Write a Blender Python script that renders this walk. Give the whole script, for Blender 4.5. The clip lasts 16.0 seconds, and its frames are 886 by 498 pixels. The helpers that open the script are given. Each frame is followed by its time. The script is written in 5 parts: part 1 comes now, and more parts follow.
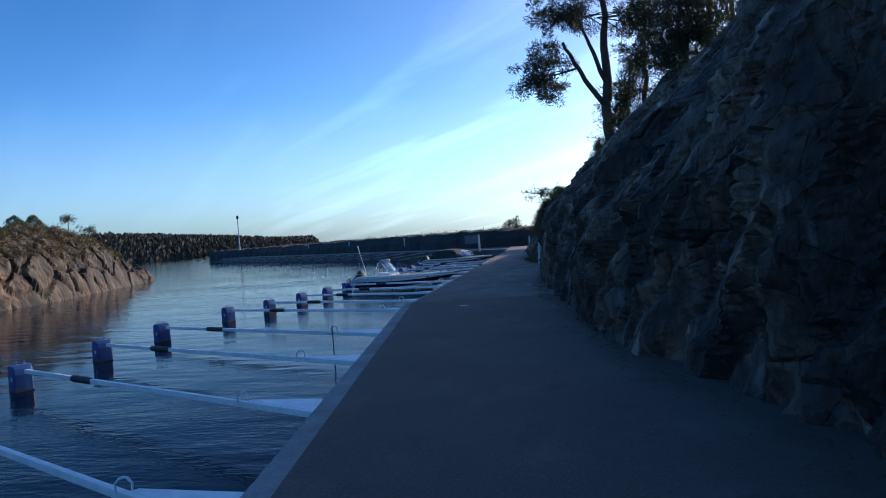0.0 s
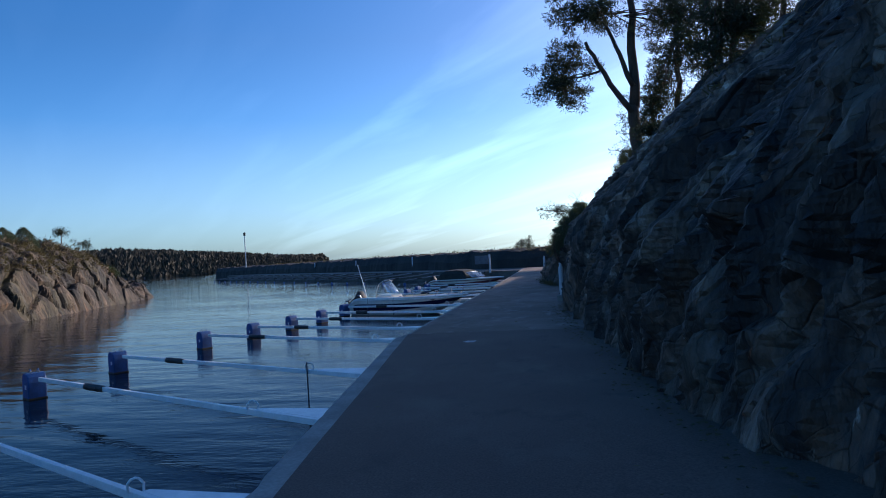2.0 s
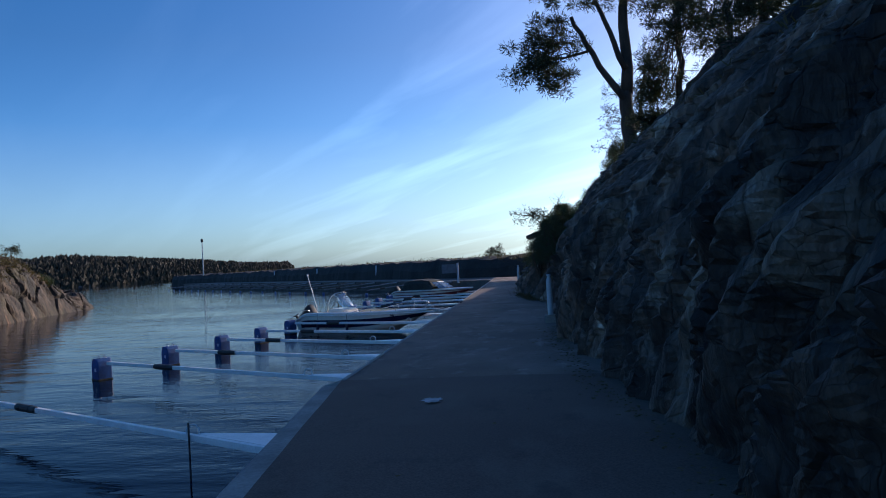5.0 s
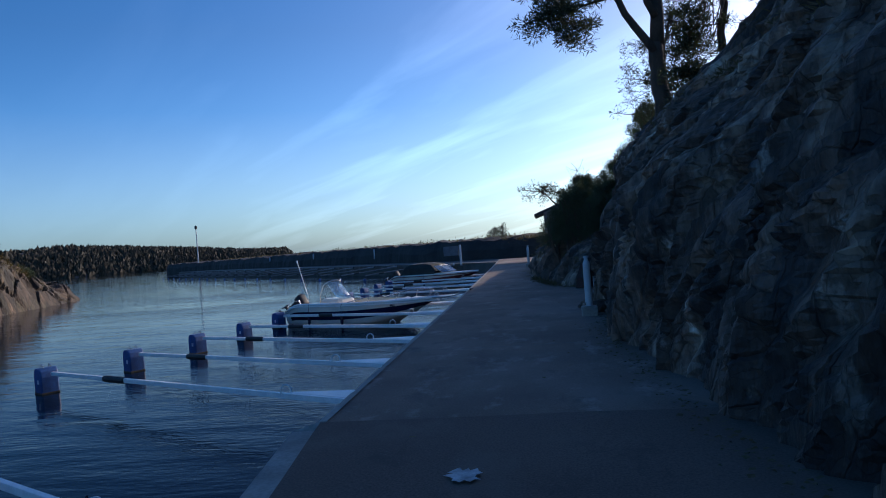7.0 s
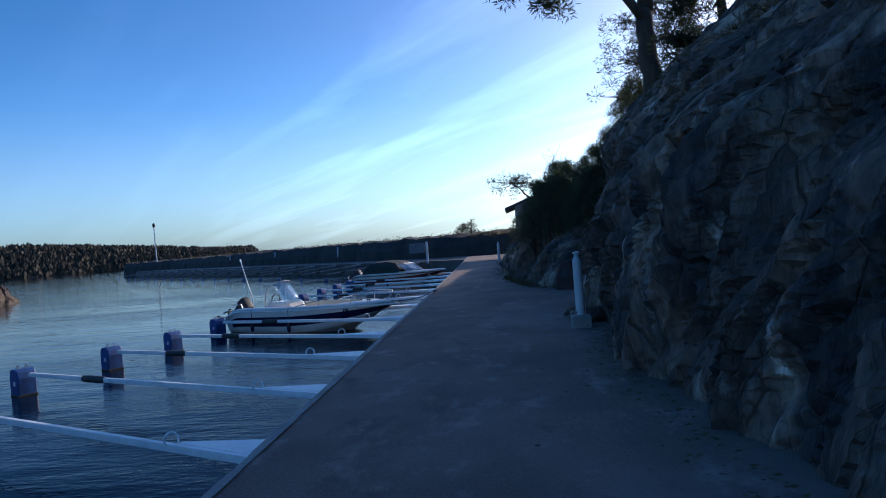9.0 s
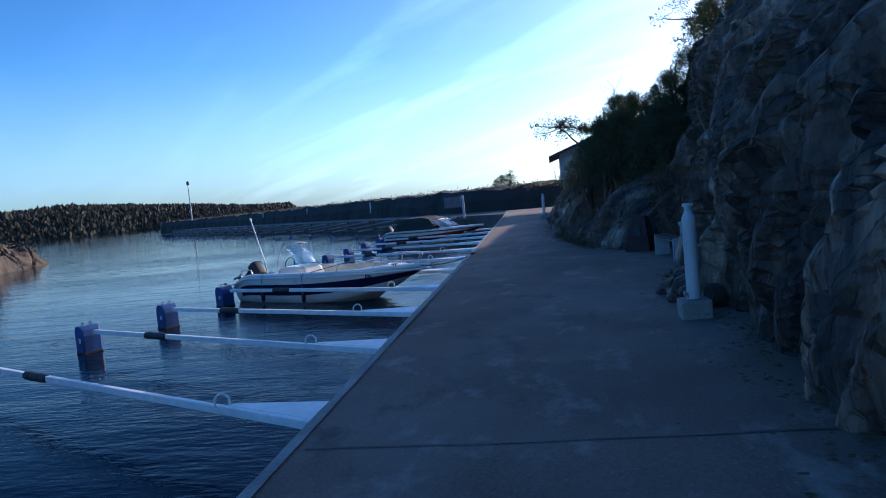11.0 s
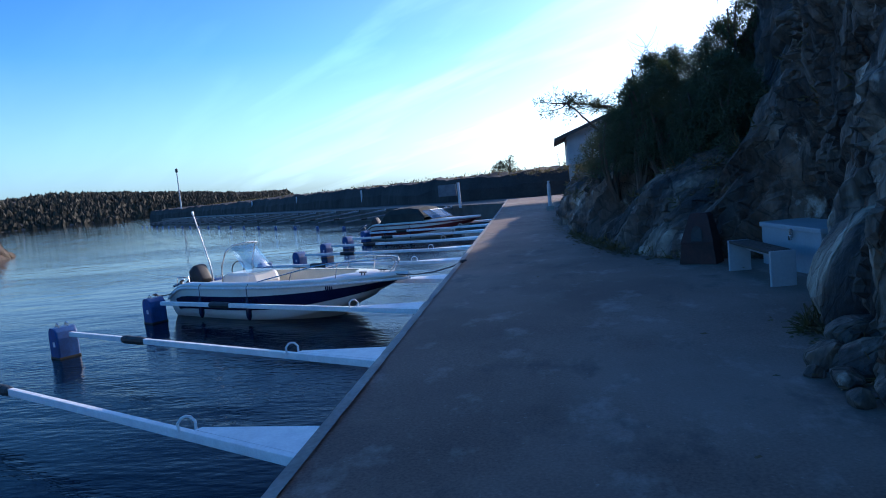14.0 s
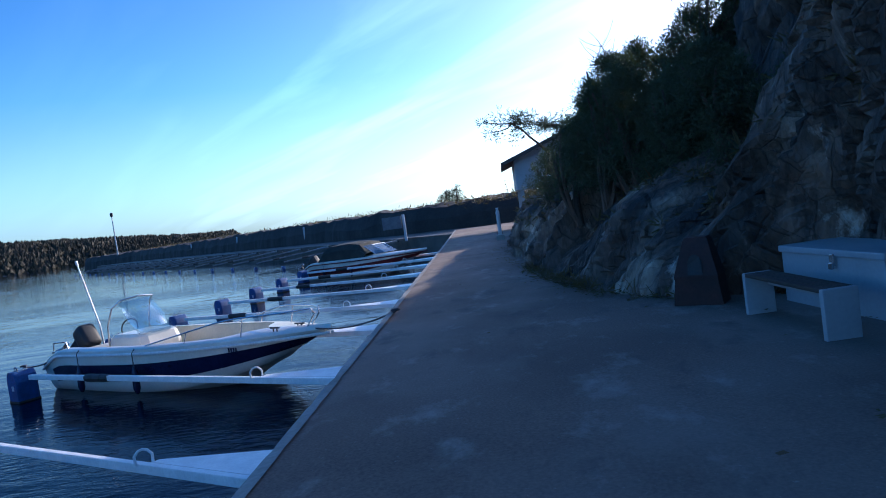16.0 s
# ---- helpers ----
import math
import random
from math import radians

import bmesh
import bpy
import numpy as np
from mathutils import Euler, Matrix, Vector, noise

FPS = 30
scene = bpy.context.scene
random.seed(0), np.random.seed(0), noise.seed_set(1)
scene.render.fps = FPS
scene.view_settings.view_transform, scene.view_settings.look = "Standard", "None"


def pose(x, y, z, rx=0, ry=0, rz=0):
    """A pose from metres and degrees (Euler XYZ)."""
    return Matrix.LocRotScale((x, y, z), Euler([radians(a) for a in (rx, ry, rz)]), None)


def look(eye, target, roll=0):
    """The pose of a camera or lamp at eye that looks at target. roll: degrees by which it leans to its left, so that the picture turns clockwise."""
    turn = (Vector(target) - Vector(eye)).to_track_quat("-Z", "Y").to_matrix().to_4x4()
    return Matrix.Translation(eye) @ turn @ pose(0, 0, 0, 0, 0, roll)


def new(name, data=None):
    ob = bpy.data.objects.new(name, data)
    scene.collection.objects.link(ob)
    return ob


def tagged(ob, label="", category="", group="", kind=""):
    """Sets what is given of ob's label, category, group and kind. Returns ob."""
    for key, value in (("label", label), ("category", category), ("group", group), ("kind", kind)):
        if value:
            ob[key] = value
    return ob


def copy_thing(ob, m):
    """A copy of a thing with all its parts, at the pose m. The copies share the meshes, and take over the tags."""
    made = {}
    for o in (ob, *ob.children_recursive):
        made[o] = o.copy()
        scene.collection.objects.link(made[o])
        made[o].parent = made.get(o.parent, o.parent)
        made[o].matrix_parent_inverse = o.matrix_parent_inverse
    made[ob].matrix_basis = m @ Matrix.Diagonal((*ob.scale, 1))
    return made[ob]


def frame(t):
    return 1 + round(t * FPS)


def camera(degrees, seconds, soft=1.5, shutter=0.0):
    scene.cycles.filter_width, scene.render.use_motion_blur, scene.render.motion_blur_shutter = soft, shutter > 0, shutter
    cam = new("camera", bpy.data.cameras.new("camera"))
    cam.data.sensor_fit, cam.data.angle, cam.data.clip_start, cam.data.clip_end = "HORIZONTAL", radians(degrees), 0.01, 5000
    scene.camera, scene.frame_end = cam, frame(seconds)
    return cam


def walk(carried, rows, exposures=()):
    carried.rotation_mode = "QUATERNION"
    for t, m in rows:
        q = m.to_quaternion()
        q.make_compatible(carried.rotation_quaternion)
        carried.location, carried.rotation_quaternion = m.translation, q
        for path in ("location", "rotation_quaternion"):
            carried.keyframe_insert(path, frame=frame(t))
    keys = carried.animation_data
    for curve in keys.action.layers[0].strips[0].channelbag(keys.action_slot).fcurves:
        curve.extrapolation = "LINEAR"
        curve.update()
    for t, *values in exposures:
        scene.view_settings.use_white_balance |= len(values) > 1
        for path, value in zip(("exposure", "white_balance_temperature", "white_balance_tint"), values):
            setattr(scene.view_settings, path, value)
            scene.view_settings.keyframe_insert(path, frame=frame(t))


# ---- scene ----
cam = camera(65.0, 16.0, 1.0)
PATH = [
    (0, (0.669, -1.778, 1.571), (0.302, 0.188, 1.530), -4.24),
    (0.5, (0.562, -1.044, 1.571), (0.199, 0.923, 1.543), -3.32),
    (1, (0.460, -0.254, 1.547), (0.091, 1.711, 1.526), -3.75),
    (1.5, (0.338, 0.549, 1.524), (-0.057, 2.509, 1.529), -2.69),
    (2, (0.231, 1.365, 1.492), (-0.162, 3.326, 1.511), -3.43),
    (2.5, (0.098, 2.126, 1.467), (-0.327, 4.080, 1.488), -2.91),
    (3, (-0.001, 2.901, 1.463), (-0.406, 4.859, 1.493), -2.62),
    (3.5, (-0.070, 3.608, 1.479), (-0.490, 5.564, 1.498), -2.74),
    (4, (-0.133, 4.222, 1.511), (-0.449, 6.196, 1.547), -3.29),
    (6.5, (-0.928, 7.786, 1.475), (-1.218, 9.764, 1.513), -3.29),
    (7, (-1.077, 8.556, 1.503), (-1.376, 10.534, 1.489), -4.41),
    (7.5, (-1.146, 9.263, 1.514), (-1.434, 11.242, 1.504), -5.04),
    (8, (-1.182, 9.959, 1.499), (-1.453, 11.940, 1.490), -6.57),
    (8.5, (-1.153, 10.589, 1.460), (-1.346, 12.580, 1.459), -4.45),
    (9, (-1.255, 11.342, 1.421), (-1.466, 13.331, 1.393), -4.64),
    (9.5, (-1.392, 12.210, 1.396), (-1.705, 14.184, 1.318), -4.58),
    (10, (-1.489, 13.070, 1.373), (-1.813, 15.040, 1.256), -4.67),
    (12.5, (-1.912, 16.647, 1.377), (-2.238, 18.614, 1.212), -6.95),
    (13, (-1.976, 17.305, 1.370), (-2.331, 19.265, 1.194), -6.02),
    (13.5, (-1.974, 17.947, 1.367), (-2.305, 19.912, 1.190), -5.69),
    (14, (-1.969, 18.588, 1.364), (-2.295, 20.553, 1.178), -5.63),
    (14.5, (-1.958, 19.245, 1.356), (-2.219, 21.218, 1.162), -7.23),
    (15, (-1.953, 19.860, 1.346), (-2.210, 21.834, 1.152), -7.95),
    (15.5, (-1.975, 20.419, 1.317), (-2.195, 22.402, 1.175), -6.79),
    (16, (-1.981, 21.013, 1.275), (-2.162, 23.001, 1.164), -8.03),
]
walk(cam, [(t, look(eye, target, roll)) for t, eye, target, roll in PATH], [(0.0, 0.62, 6050, 17), (2.5, 0.48, 6100, 17), (4.2, 0.32, 6150, 18), (6.3, 0.26, 6150, 18), (8.0, 0.38, 6100, 18), (10.0, 0.62, 5950, 17), (12.5, 0.93, 5750, 16), (16.0, 1.0, 5750, 16)])

# ---- world, sun, exposure ----
SUN_AZ, SUN_EL = 37.0, 19.0          # degrees from +y towards +x; height
WATER = -1.1
world = bpy.data.worlds.new("world")
scene.world = world
world.use_nodes = True
wn, wl = world.node_tree.nodes, world.node_tree.links
wn.clear()
w_out = wn.new("ShaderNodeOutputWorld")
w_bg = wn.new("ShaderNodeBackground")
w_sky = wn.new("ShaderNodeTexSky")
w_sky.sky_type, w_sky.sun_disc = "NISHITA", False
w_sky.sun_elevation, w_sky.sun_rotation = radians(SUN_EL), radians(SUN_AZ)
w_sky.air_density, w_sky.dust_density, w_sky.ozone_density = 1.0, 1.5, 4.0
w_bg.inputs["Strength"].default_value = 0.11
w_co = wn.new("ShaderNodeTexCoord")
# thin cirrus: streaks drawn on a flat sheet high above
w_sep = wn.new("ShaderNodeSeparateXYZ")
wl.new(w_co.outputs["Generated"], w_sep.inputs[0])
w_up = wn.new("ShaderNodeMath"); w_up.operation = "ADD"; w_up.inputs[1].default_value = 0.12
wl.new(w_sep.outputs["Z"], w_up.inputs[0])
w_div = wn.new("ShaderNodeVectorMath"); w_div.operation = "DIVIDE"
w_cmb = wn.new("ShaderNodeCombineXYZ")
for k in range(3):
    wl.new(w_up.outputs[0], w_cmb.inputs[k])
wl.new(w_co.outputs["Generated"], w_div.inputs[0])
wl.new(w_cmb.outputs[0], w_div.inputs[1])
w_map = wn.new("ShaderNodeMapping")
w_map.inputs["Scale"].default_value = (0.32, 1.5, 1.0)
w_turn = wn.new("ShaderNodeMapping")
w_turn.inputs["Rotation"].default_value = (0, 0, radians(-134))
wl.new(w_div.outputs[0], w_turn.inputs[0])
wl.new(w_turn.outputs[0], w_map.inputs[0])
w_n1 = wn.new("ShaderNodeTexNoise")
w_n1.inputs["Scale"].default_value, w_n1.inputs["Detail"].default_value = 1.7, 8
w_n1.inputs["Distortion"].default_value = 0.5
wl.new(w_map.outputs[0], w_n1.inputs["Vector"])
w_r1 = wn.new("ShaderNodeMapRange")
w_r1.inputs["From Min"].default_value, w_r1.inputs["From Max"].default_value = 0.46, 0.72
w_r1.inputs["To Max"].default_value = 0.56
wl.new(w_n1.outputs[0], w_r1.inputs["Value"])
w_mix = wn.new("ShaderNodeMix"); w_mix.data_type = "RGBA"
w_far = wn.new("ShaderNodeMapRange")       # the cirrus thins out away from the sun
w_far.inputs["From Min"].default_value, w_far.inputs["From Max"].default_value = -0.5, -0.15
w_far.inputs["To Min"].default_value = 0.12
w_thin = wn.new("ShaderNodeMath"); w_thin.operation = "MULTIPLY"
wl.new(w_sep.outputs["X"], w_far.inputs["Value"])
wl.new(w_r1.outputs[0], w_thin.inputs[0]), wl.new(w_far.outputs[0], w_thin.inputs[1])
wl.new(w_thin.outputs[0], w_mix.inputs["Factor"])
wl.new(w_sky.outputs[0], w_mix.inputs["A"])
w_cl = wn.new("ShaderNodeVectorMath"); w_cl.operation = "MULTIPLY_ADD"
w_cl.inputs[1].default_value, w_cl.inputs[2].default_value = (1.25, 1.25, 1.2), (1.3, 1.45, 1.7)
wl.new(w_sky.outputs[0], w_cl.inputs[0])
wl.new(w_cl.outputs[0], w_mix.inputs["B"])
w_sat = wn.new("ShaderNodeHueSaturation")
w_hz = wn.new("ShaderNodeMapRange")        # pale haze low in the sky
w_hz.inputs["From Min"].default_value, w_hz.inputs["From Max"].default_value = 0.0, 0.2
w_hz.inputs["To Min"].default_value, w_hz.inputs["To Max"].default_value = 0.8, 1.3
wl.new(w_sep.outputs["Z"], w_hz.inputs["Value"])
wl.new(w_hz.outputs[0], w_sat.inputs["Saturation"])
wl.new(w_mix.outputs["Result"], w_sat.inputs["Color"])
w_tint = wn.new("ShaderNodeMix"); w_tint.data_type = "RGBA"
w_tint.inputs["A"].default_value, w_tint.inputs["B"].default_value = (0.86, 1.24, 1.52, 1), (0.92, 0.93, 1.02, 1)
w_lo = wn.new("ShaderNodeMapRange")
w_lo.inputs["From Max"].default_value = 0.3
wl.new(w_sep.outputs["Z"], w_lo.inputs["Value"]), wl.new(w_lo.outputs[0], w_tint.inputs["Factor"])
w_mul = wn.new("ShaderNodeVectorMath"); w_mul.operation = "MULTIPLY"
wl.new(w_sat.outputs[0], w_mul.inputs[0]), wl.new(w_tint.outputs["Result"], w_mul.inputs[1])
wl.new(w_mul.outputs[0], w_bg.inputs["Color"])
wl.new(w_bg.outputs[0], w_out.inputs[0])

sun = new("sun", bpy.data.lights.new("sun", "SUN"))
sun.data.energy, sun.data.angle, sun.data.color = 3.2, radians(0.6), (1.0, 0.86, 0.7)
az, el = radians(SUN_AZ), radians(SUN_EL)
toward = Vector((math.sin(az) * math.cos(el), math.cos(az) * math.cos(el), math.sin(el)))
sun.matrix_world = look(toward * 60, (0, 0, 0))


# ---- materials ----
def mat(name, base, other=None, rough=0.7, scale=3.0, fine=40.0, bump=0.3, metal=0.0, fine_mix=0.35, stretch=(1, 1, 1), dist=0.02, local=False, extra=None):
    """A procedural surface: two colours mixed by a broad noise, a fine grain, and a bump of both."""
    m = bpy.data.materials.new(name)
    m.use_nodes = True
    n, l = m.node_tree.nodes, m.node_tree.links
    b = n["Principled BSDF"]
    b.inputs["Roughness"].default_value, b.inputs["Metallic"].default_value = rough, metal
    other = other or tuple(c * 0.6 for c in base)
    co = n.new("ShaderNodeTexCoord") if local else n.new("ShaderNodeNewGeometry")
    mp = n.new("ShaderNodeMapping")
    mp.inputs["Scale"].default_value = stretch
    l.new(co.outputs["Object" if local else "Position"], mp.inputs[0])
    n1, n2 = n.new("ShaderNodeTexNoise"), n.new("ShaderNodeTexNoise")
    n1.inputs["Scale"].default_value, n1.inputs["Detail"].default_value = scale, 6
    n2.inputs["Scale"].default_value, n2.inputs["Detail"].default_value = fine, 4
    l.new(mp.outputs[0], n1.inputs["Vector"]), l.new(mp.outputs[0], n2.inputs["Vector"])
    r = n.new("ShaderNodeMapRange")
    r.inputs["From Min"].default_value, r.inputs["From Max"].default_value = 0.35, 0.68
    l.new(n1.outputs[0], r.inputs["Value"])
    mx = n.new("ShaderNodeMix"); mx.data_type = "RGBA"
    mx.inputs["A"].default_value, mx.inputs["B"].default_value = (*base, 1), (*other, 1)
    l.new(r.outputs[0], mx.inputs["Factor"])
    m2 = n.new("ShaderNodeMix"); m2.data_type = "RGBA"; m2.blend_type = "MULTIPLY"
    m2.inputs["Factor"].default_value = fine_mix
    r2 = n.new("ShaderNodeMapRange")
    r2.inputs["From Min"].default_value, r2.inputs["From Max"].default_value = 0.3, 0.7
    r2.inputs["To Min"].default_value, r2.inputs["To Max"].default_value = 0.4, 1.25
    l.new(n2.outputs[0], r2.inputs["Value"])
    l.new(mx.outputs["Result"], m2.inputs["A"]), l.new(r2.outputs[0], m2.inputs["B"])
    l.new(m2.outputs["Result"], b.inputs["Base Color"])
    if bump:
        ad = n.new("ShaderNodeMath"); ad.operation = "MULTIPLY_ADD"; ad.inputs[1].default_value = 0.5
        l.new(n2.outputs[0], ad.inputs[0]), l.new(n1.outputs[0], ad.inputs[2])
        bp = n.new("ShaderNodeBump")
        bp.inputs["Strength"].default_value, bp.inputs["Distance"].default_value = bump, dist
        l.new(ad.outputs[0], bp.inputs["Height"]), l.new(bp.outputs[0], b.inputs["Normal"])
    if extra:
        extra(m, n, l, b, m2)
    return m


def leaf_mat(name, base, other, trans=0.25):
    m = mat(name, base, other, 0.65, 1.5, 9.0, 0.0)
    n, l = m.node_tree.nodes, m.node_tree.links
    t, mix = n.new("ShaderNodeBsdfTranslucent"), n.new("ShaderNodeMixShader")
    t.inputs["Color"].default_value = (base[0] * 1.6, base[1] * 1.6, base[2], 1)
    mix.inputs[0].default_value = trans
    l.new(n["Principled BSDF"].outputs[0], mix.inputs[1]), l.new(t.outputs[0], mix.inputs[2])
    l.new(mix.outputs[0], n["Material Output"].inputs[0])
    return m


def water_mat():
    m = bpy.data.materials.new("sea_water")
    m.use_nodes = True
    n, l = m.node_tree.nodes, m.node_tree.links
    b = n["Principled BSDF"]
    b.inputs["Base Color"].default_value = (0.002, 0.009, 0.022, 1)
    b.inputs["Roughness"].default_value, b.inputs["IOR"].default_value = 0.02, 1.11
    g = n.new("ShaderNodeNewGeometry")
    mp = n.new("ShaderNodeMapping")
    mp.inputs["Rotation"].default_value, mp.inputs["Scale"].default_value = (0, 0, radians(24)), (0.55, 1.5, 1)
    l.new(g.outputs["Position"], mp.inputs[0])
    a, c = n.new("ShaderNodeTexNoise"), n.new("ShaderNodeTexNoise")
    a.inputs["Scale"].default_value, a.inputs["Detail"].default_value = 0.8, 2
    c.inputs["Scale"].default_value, c.inputs["Detail"].default_value = 6.5, 3
    patch = n.new("ShaderNodeTexNoise")
    patch.inputs["Scale"].default_value, patch.inputs["Detail"].default_value = 0.09, 2
    l.new(mp.outputs[0], a.inputs["Vector"]), l.new(mp.outputs[0], c.inputs["Vector"]), l.new(mp.outputs[0], patch.inputs["Vector"])
    pr = n.new("ShaderNodeMapRange")
    pr.inputs["From Min"].default_value, pr.inputs["From Max"].default_value = 0.4, 0.62
    pr.inputs["To Min"].default_value = 0.25
    l.new(patch.outputs[0], pr.inputs["Value"])
    mu = n.new("ShaderNodeMath"); mu.operation = "MULTIPLY"
    l.new(c.outputs[0], mu.inputs[0]), l.new(pr.outputs[0], mu.inputs[1])
    ad = n.new("ShaderNodeMath"); ad.operation = "MULTIPLY_ADD"; ad.inputs[1].default_value = 0.42
    l.new(mu.outputs[0], ad.inputs[0]), l.new(a.outputs[0], ad.inputs[2])
    bp = n.new("ShaderNodeBump")
    bp.inputs["Strength"].default_value, bp.inputs["Distance"].default_value = 0.5, 0.06
    l.new(ad.outputs[0], bp.inputs["Height"]), l.new(bp.outputs[0], b.inputs["Normal"])
    return m


def glass_mat(name, tint=(0.82, 0.9, 0.93), gloss=0.22):
    m = bpy.data.materials.new(name)
    m.use_nodes = True
    n, l = m.node_tree.nodes, m.node_tree.links
    n.remove(n["Principled BSDF"])
    tr, gl, mx = n.new("ShaderNodeBsdfTransparent"), n.new("ShaderNodeBsdfGlossy"), n.new("ShaderNodeMixShader")
    tr.inputs["Color"].default_value, gl.inputs["Roughness"].default_value = (*tint, 1), 0.03
    mx.inputs[0].default_value = gloss
    l.new(tr.outputs[0], mx.inputs[1]), l.new(gl.outputs[0], mx.inputs[2])
    l.new(mx.outputs[0], n["Material Output"].inputs[0])
    return m


def layers(*specs):
    """Further patches over a surface: (colour, scale, low, high, amount, stretch)."""
    def add(m, n, l, b, last):
        out = last.outputs["Result"]
        g = n.new("ShaderNodeNewGeometry")
        for k, (colour, scale, low, high, amount, stretch) in enumerate(specs):
            mp, no, r, mx = n.new("ShaderNodeMapping"), n.new("ShaderNodeTexNoise"), n.new("ShaderNodeMapRange"), n.new("ShaderNodeMix")
            mp.inputs["Location"].default_value, mp.inputs["Scale"].default_value = (3.7 * k, 1.3, 5.1 * k), stretch
            no.inputs["Scale"].default_value, no.inputs["Detail"].default_value, no.inputs["Roughness"].default_value = scale, 7, 0.65
            r.inputs["From Min"].default_value, r.inputs["From Max"].default_value, r.inputs["To Max"].default_value = low, high, amount
            mx.data_type = "RGBA"
            mx.inputs["B"].default_value = (*colour, 1)
            l.new(g.outputs["Position"], mp.inputs[0]), l.new(mp.outputs[0], no.inputs["Vector"]), l.new(no.outputs[0], r.inputs["Value"])
            l.new(r.outputs[0], mx.inputs["Factor"]), l.new(out, mx.inputs["A"])
            out = mx.outputs["Result"]
        l.new(out, b.inputs["Base Color"])
    return add


M_ASPHALT = mat("worn_asphalt", (0.11, 0.071, 0.054), (0.14, 0.094, 0.071), 0.9, 0.5, 60, 0.5, fine_mix=0.65, dist=0.008, extra=layers(((0.17, 0.13, 0.1), 0.9, 0.52, 0.72, 0.55, (1, 0.6, 1)), ((0.045, 0.038, 0.032), 2.3, 0.56, 0.7, 0.6, (1, 0.7, 1)), ((0.2, 0.17, 0.14), 28.0, 0.62, 0.72, 0.6, (1, 1, 1))))
M_SLAB = mat("scuffed_concrete_slab", (0.198, 0.134, 0.102), (0.132, 0.09, 0.069), 0.88, 0.7, 55, 0.5, fine_mix=0.6, dist=0.008, extra=layers(((0.25, 0.2, 0.165), 0.45, 0.46, 0.66, 0.6, (1, 0.6, 1)), ((0.4, 0.36, 0.32), 2.8, 0.56, 0.74, 0.5, (1, 0.6, 1)), ((0.055, 0.048, 0.042), 1.9, 0.57, 0.7, 0.75, (1, 0.6, 1)), ((0.34, 0.3, 0.26), 26.0, 0.62, 0.74, 0.6, (1, 1, 1))))
M_CONCRETE = mat("weathered_concrete", (0.32, 0.31, 0.28), (0.2, 0.19, 0.175), 0.85, 1.6, 30, 0.4, dist=0.01)
M_CONC_DARK = mat("wet_quay_concrete", (0.12, 0.115, 0.1), (0.05, 0.05, 0.04), 0.7, 1.2, 22, 0.5)
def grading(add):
    """Darker rock colour that gives way to paler along the cliff, with a ragged border."""
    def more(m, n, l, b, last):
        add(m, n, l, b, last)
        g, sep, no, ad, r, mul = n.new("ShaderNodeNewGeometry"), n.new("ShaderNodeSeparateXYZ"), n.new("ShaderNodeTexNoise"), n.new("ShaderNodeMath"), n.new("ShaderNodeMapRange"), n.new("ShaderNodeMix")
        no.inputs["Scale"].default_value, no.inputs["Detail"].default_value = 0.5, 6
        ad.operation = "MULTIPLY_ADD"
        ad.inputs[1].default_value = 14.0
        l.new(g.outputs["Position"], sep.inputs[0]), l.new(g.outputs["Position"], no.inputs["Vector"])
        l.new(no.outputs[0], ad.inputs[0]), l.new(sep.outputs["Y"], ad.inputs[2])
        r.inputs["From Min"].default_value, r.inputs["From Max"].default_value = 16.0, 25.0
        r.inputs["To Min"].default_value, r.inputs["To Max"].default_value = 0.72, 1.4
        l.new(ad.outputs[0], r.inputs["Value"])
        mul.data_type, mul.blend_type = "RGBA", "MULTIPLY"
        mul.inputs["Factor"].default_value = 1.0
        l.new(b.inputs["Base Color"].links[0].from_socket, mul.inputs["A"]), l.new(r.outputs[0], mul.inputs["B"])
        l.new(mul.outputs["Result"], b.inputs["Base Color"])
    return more


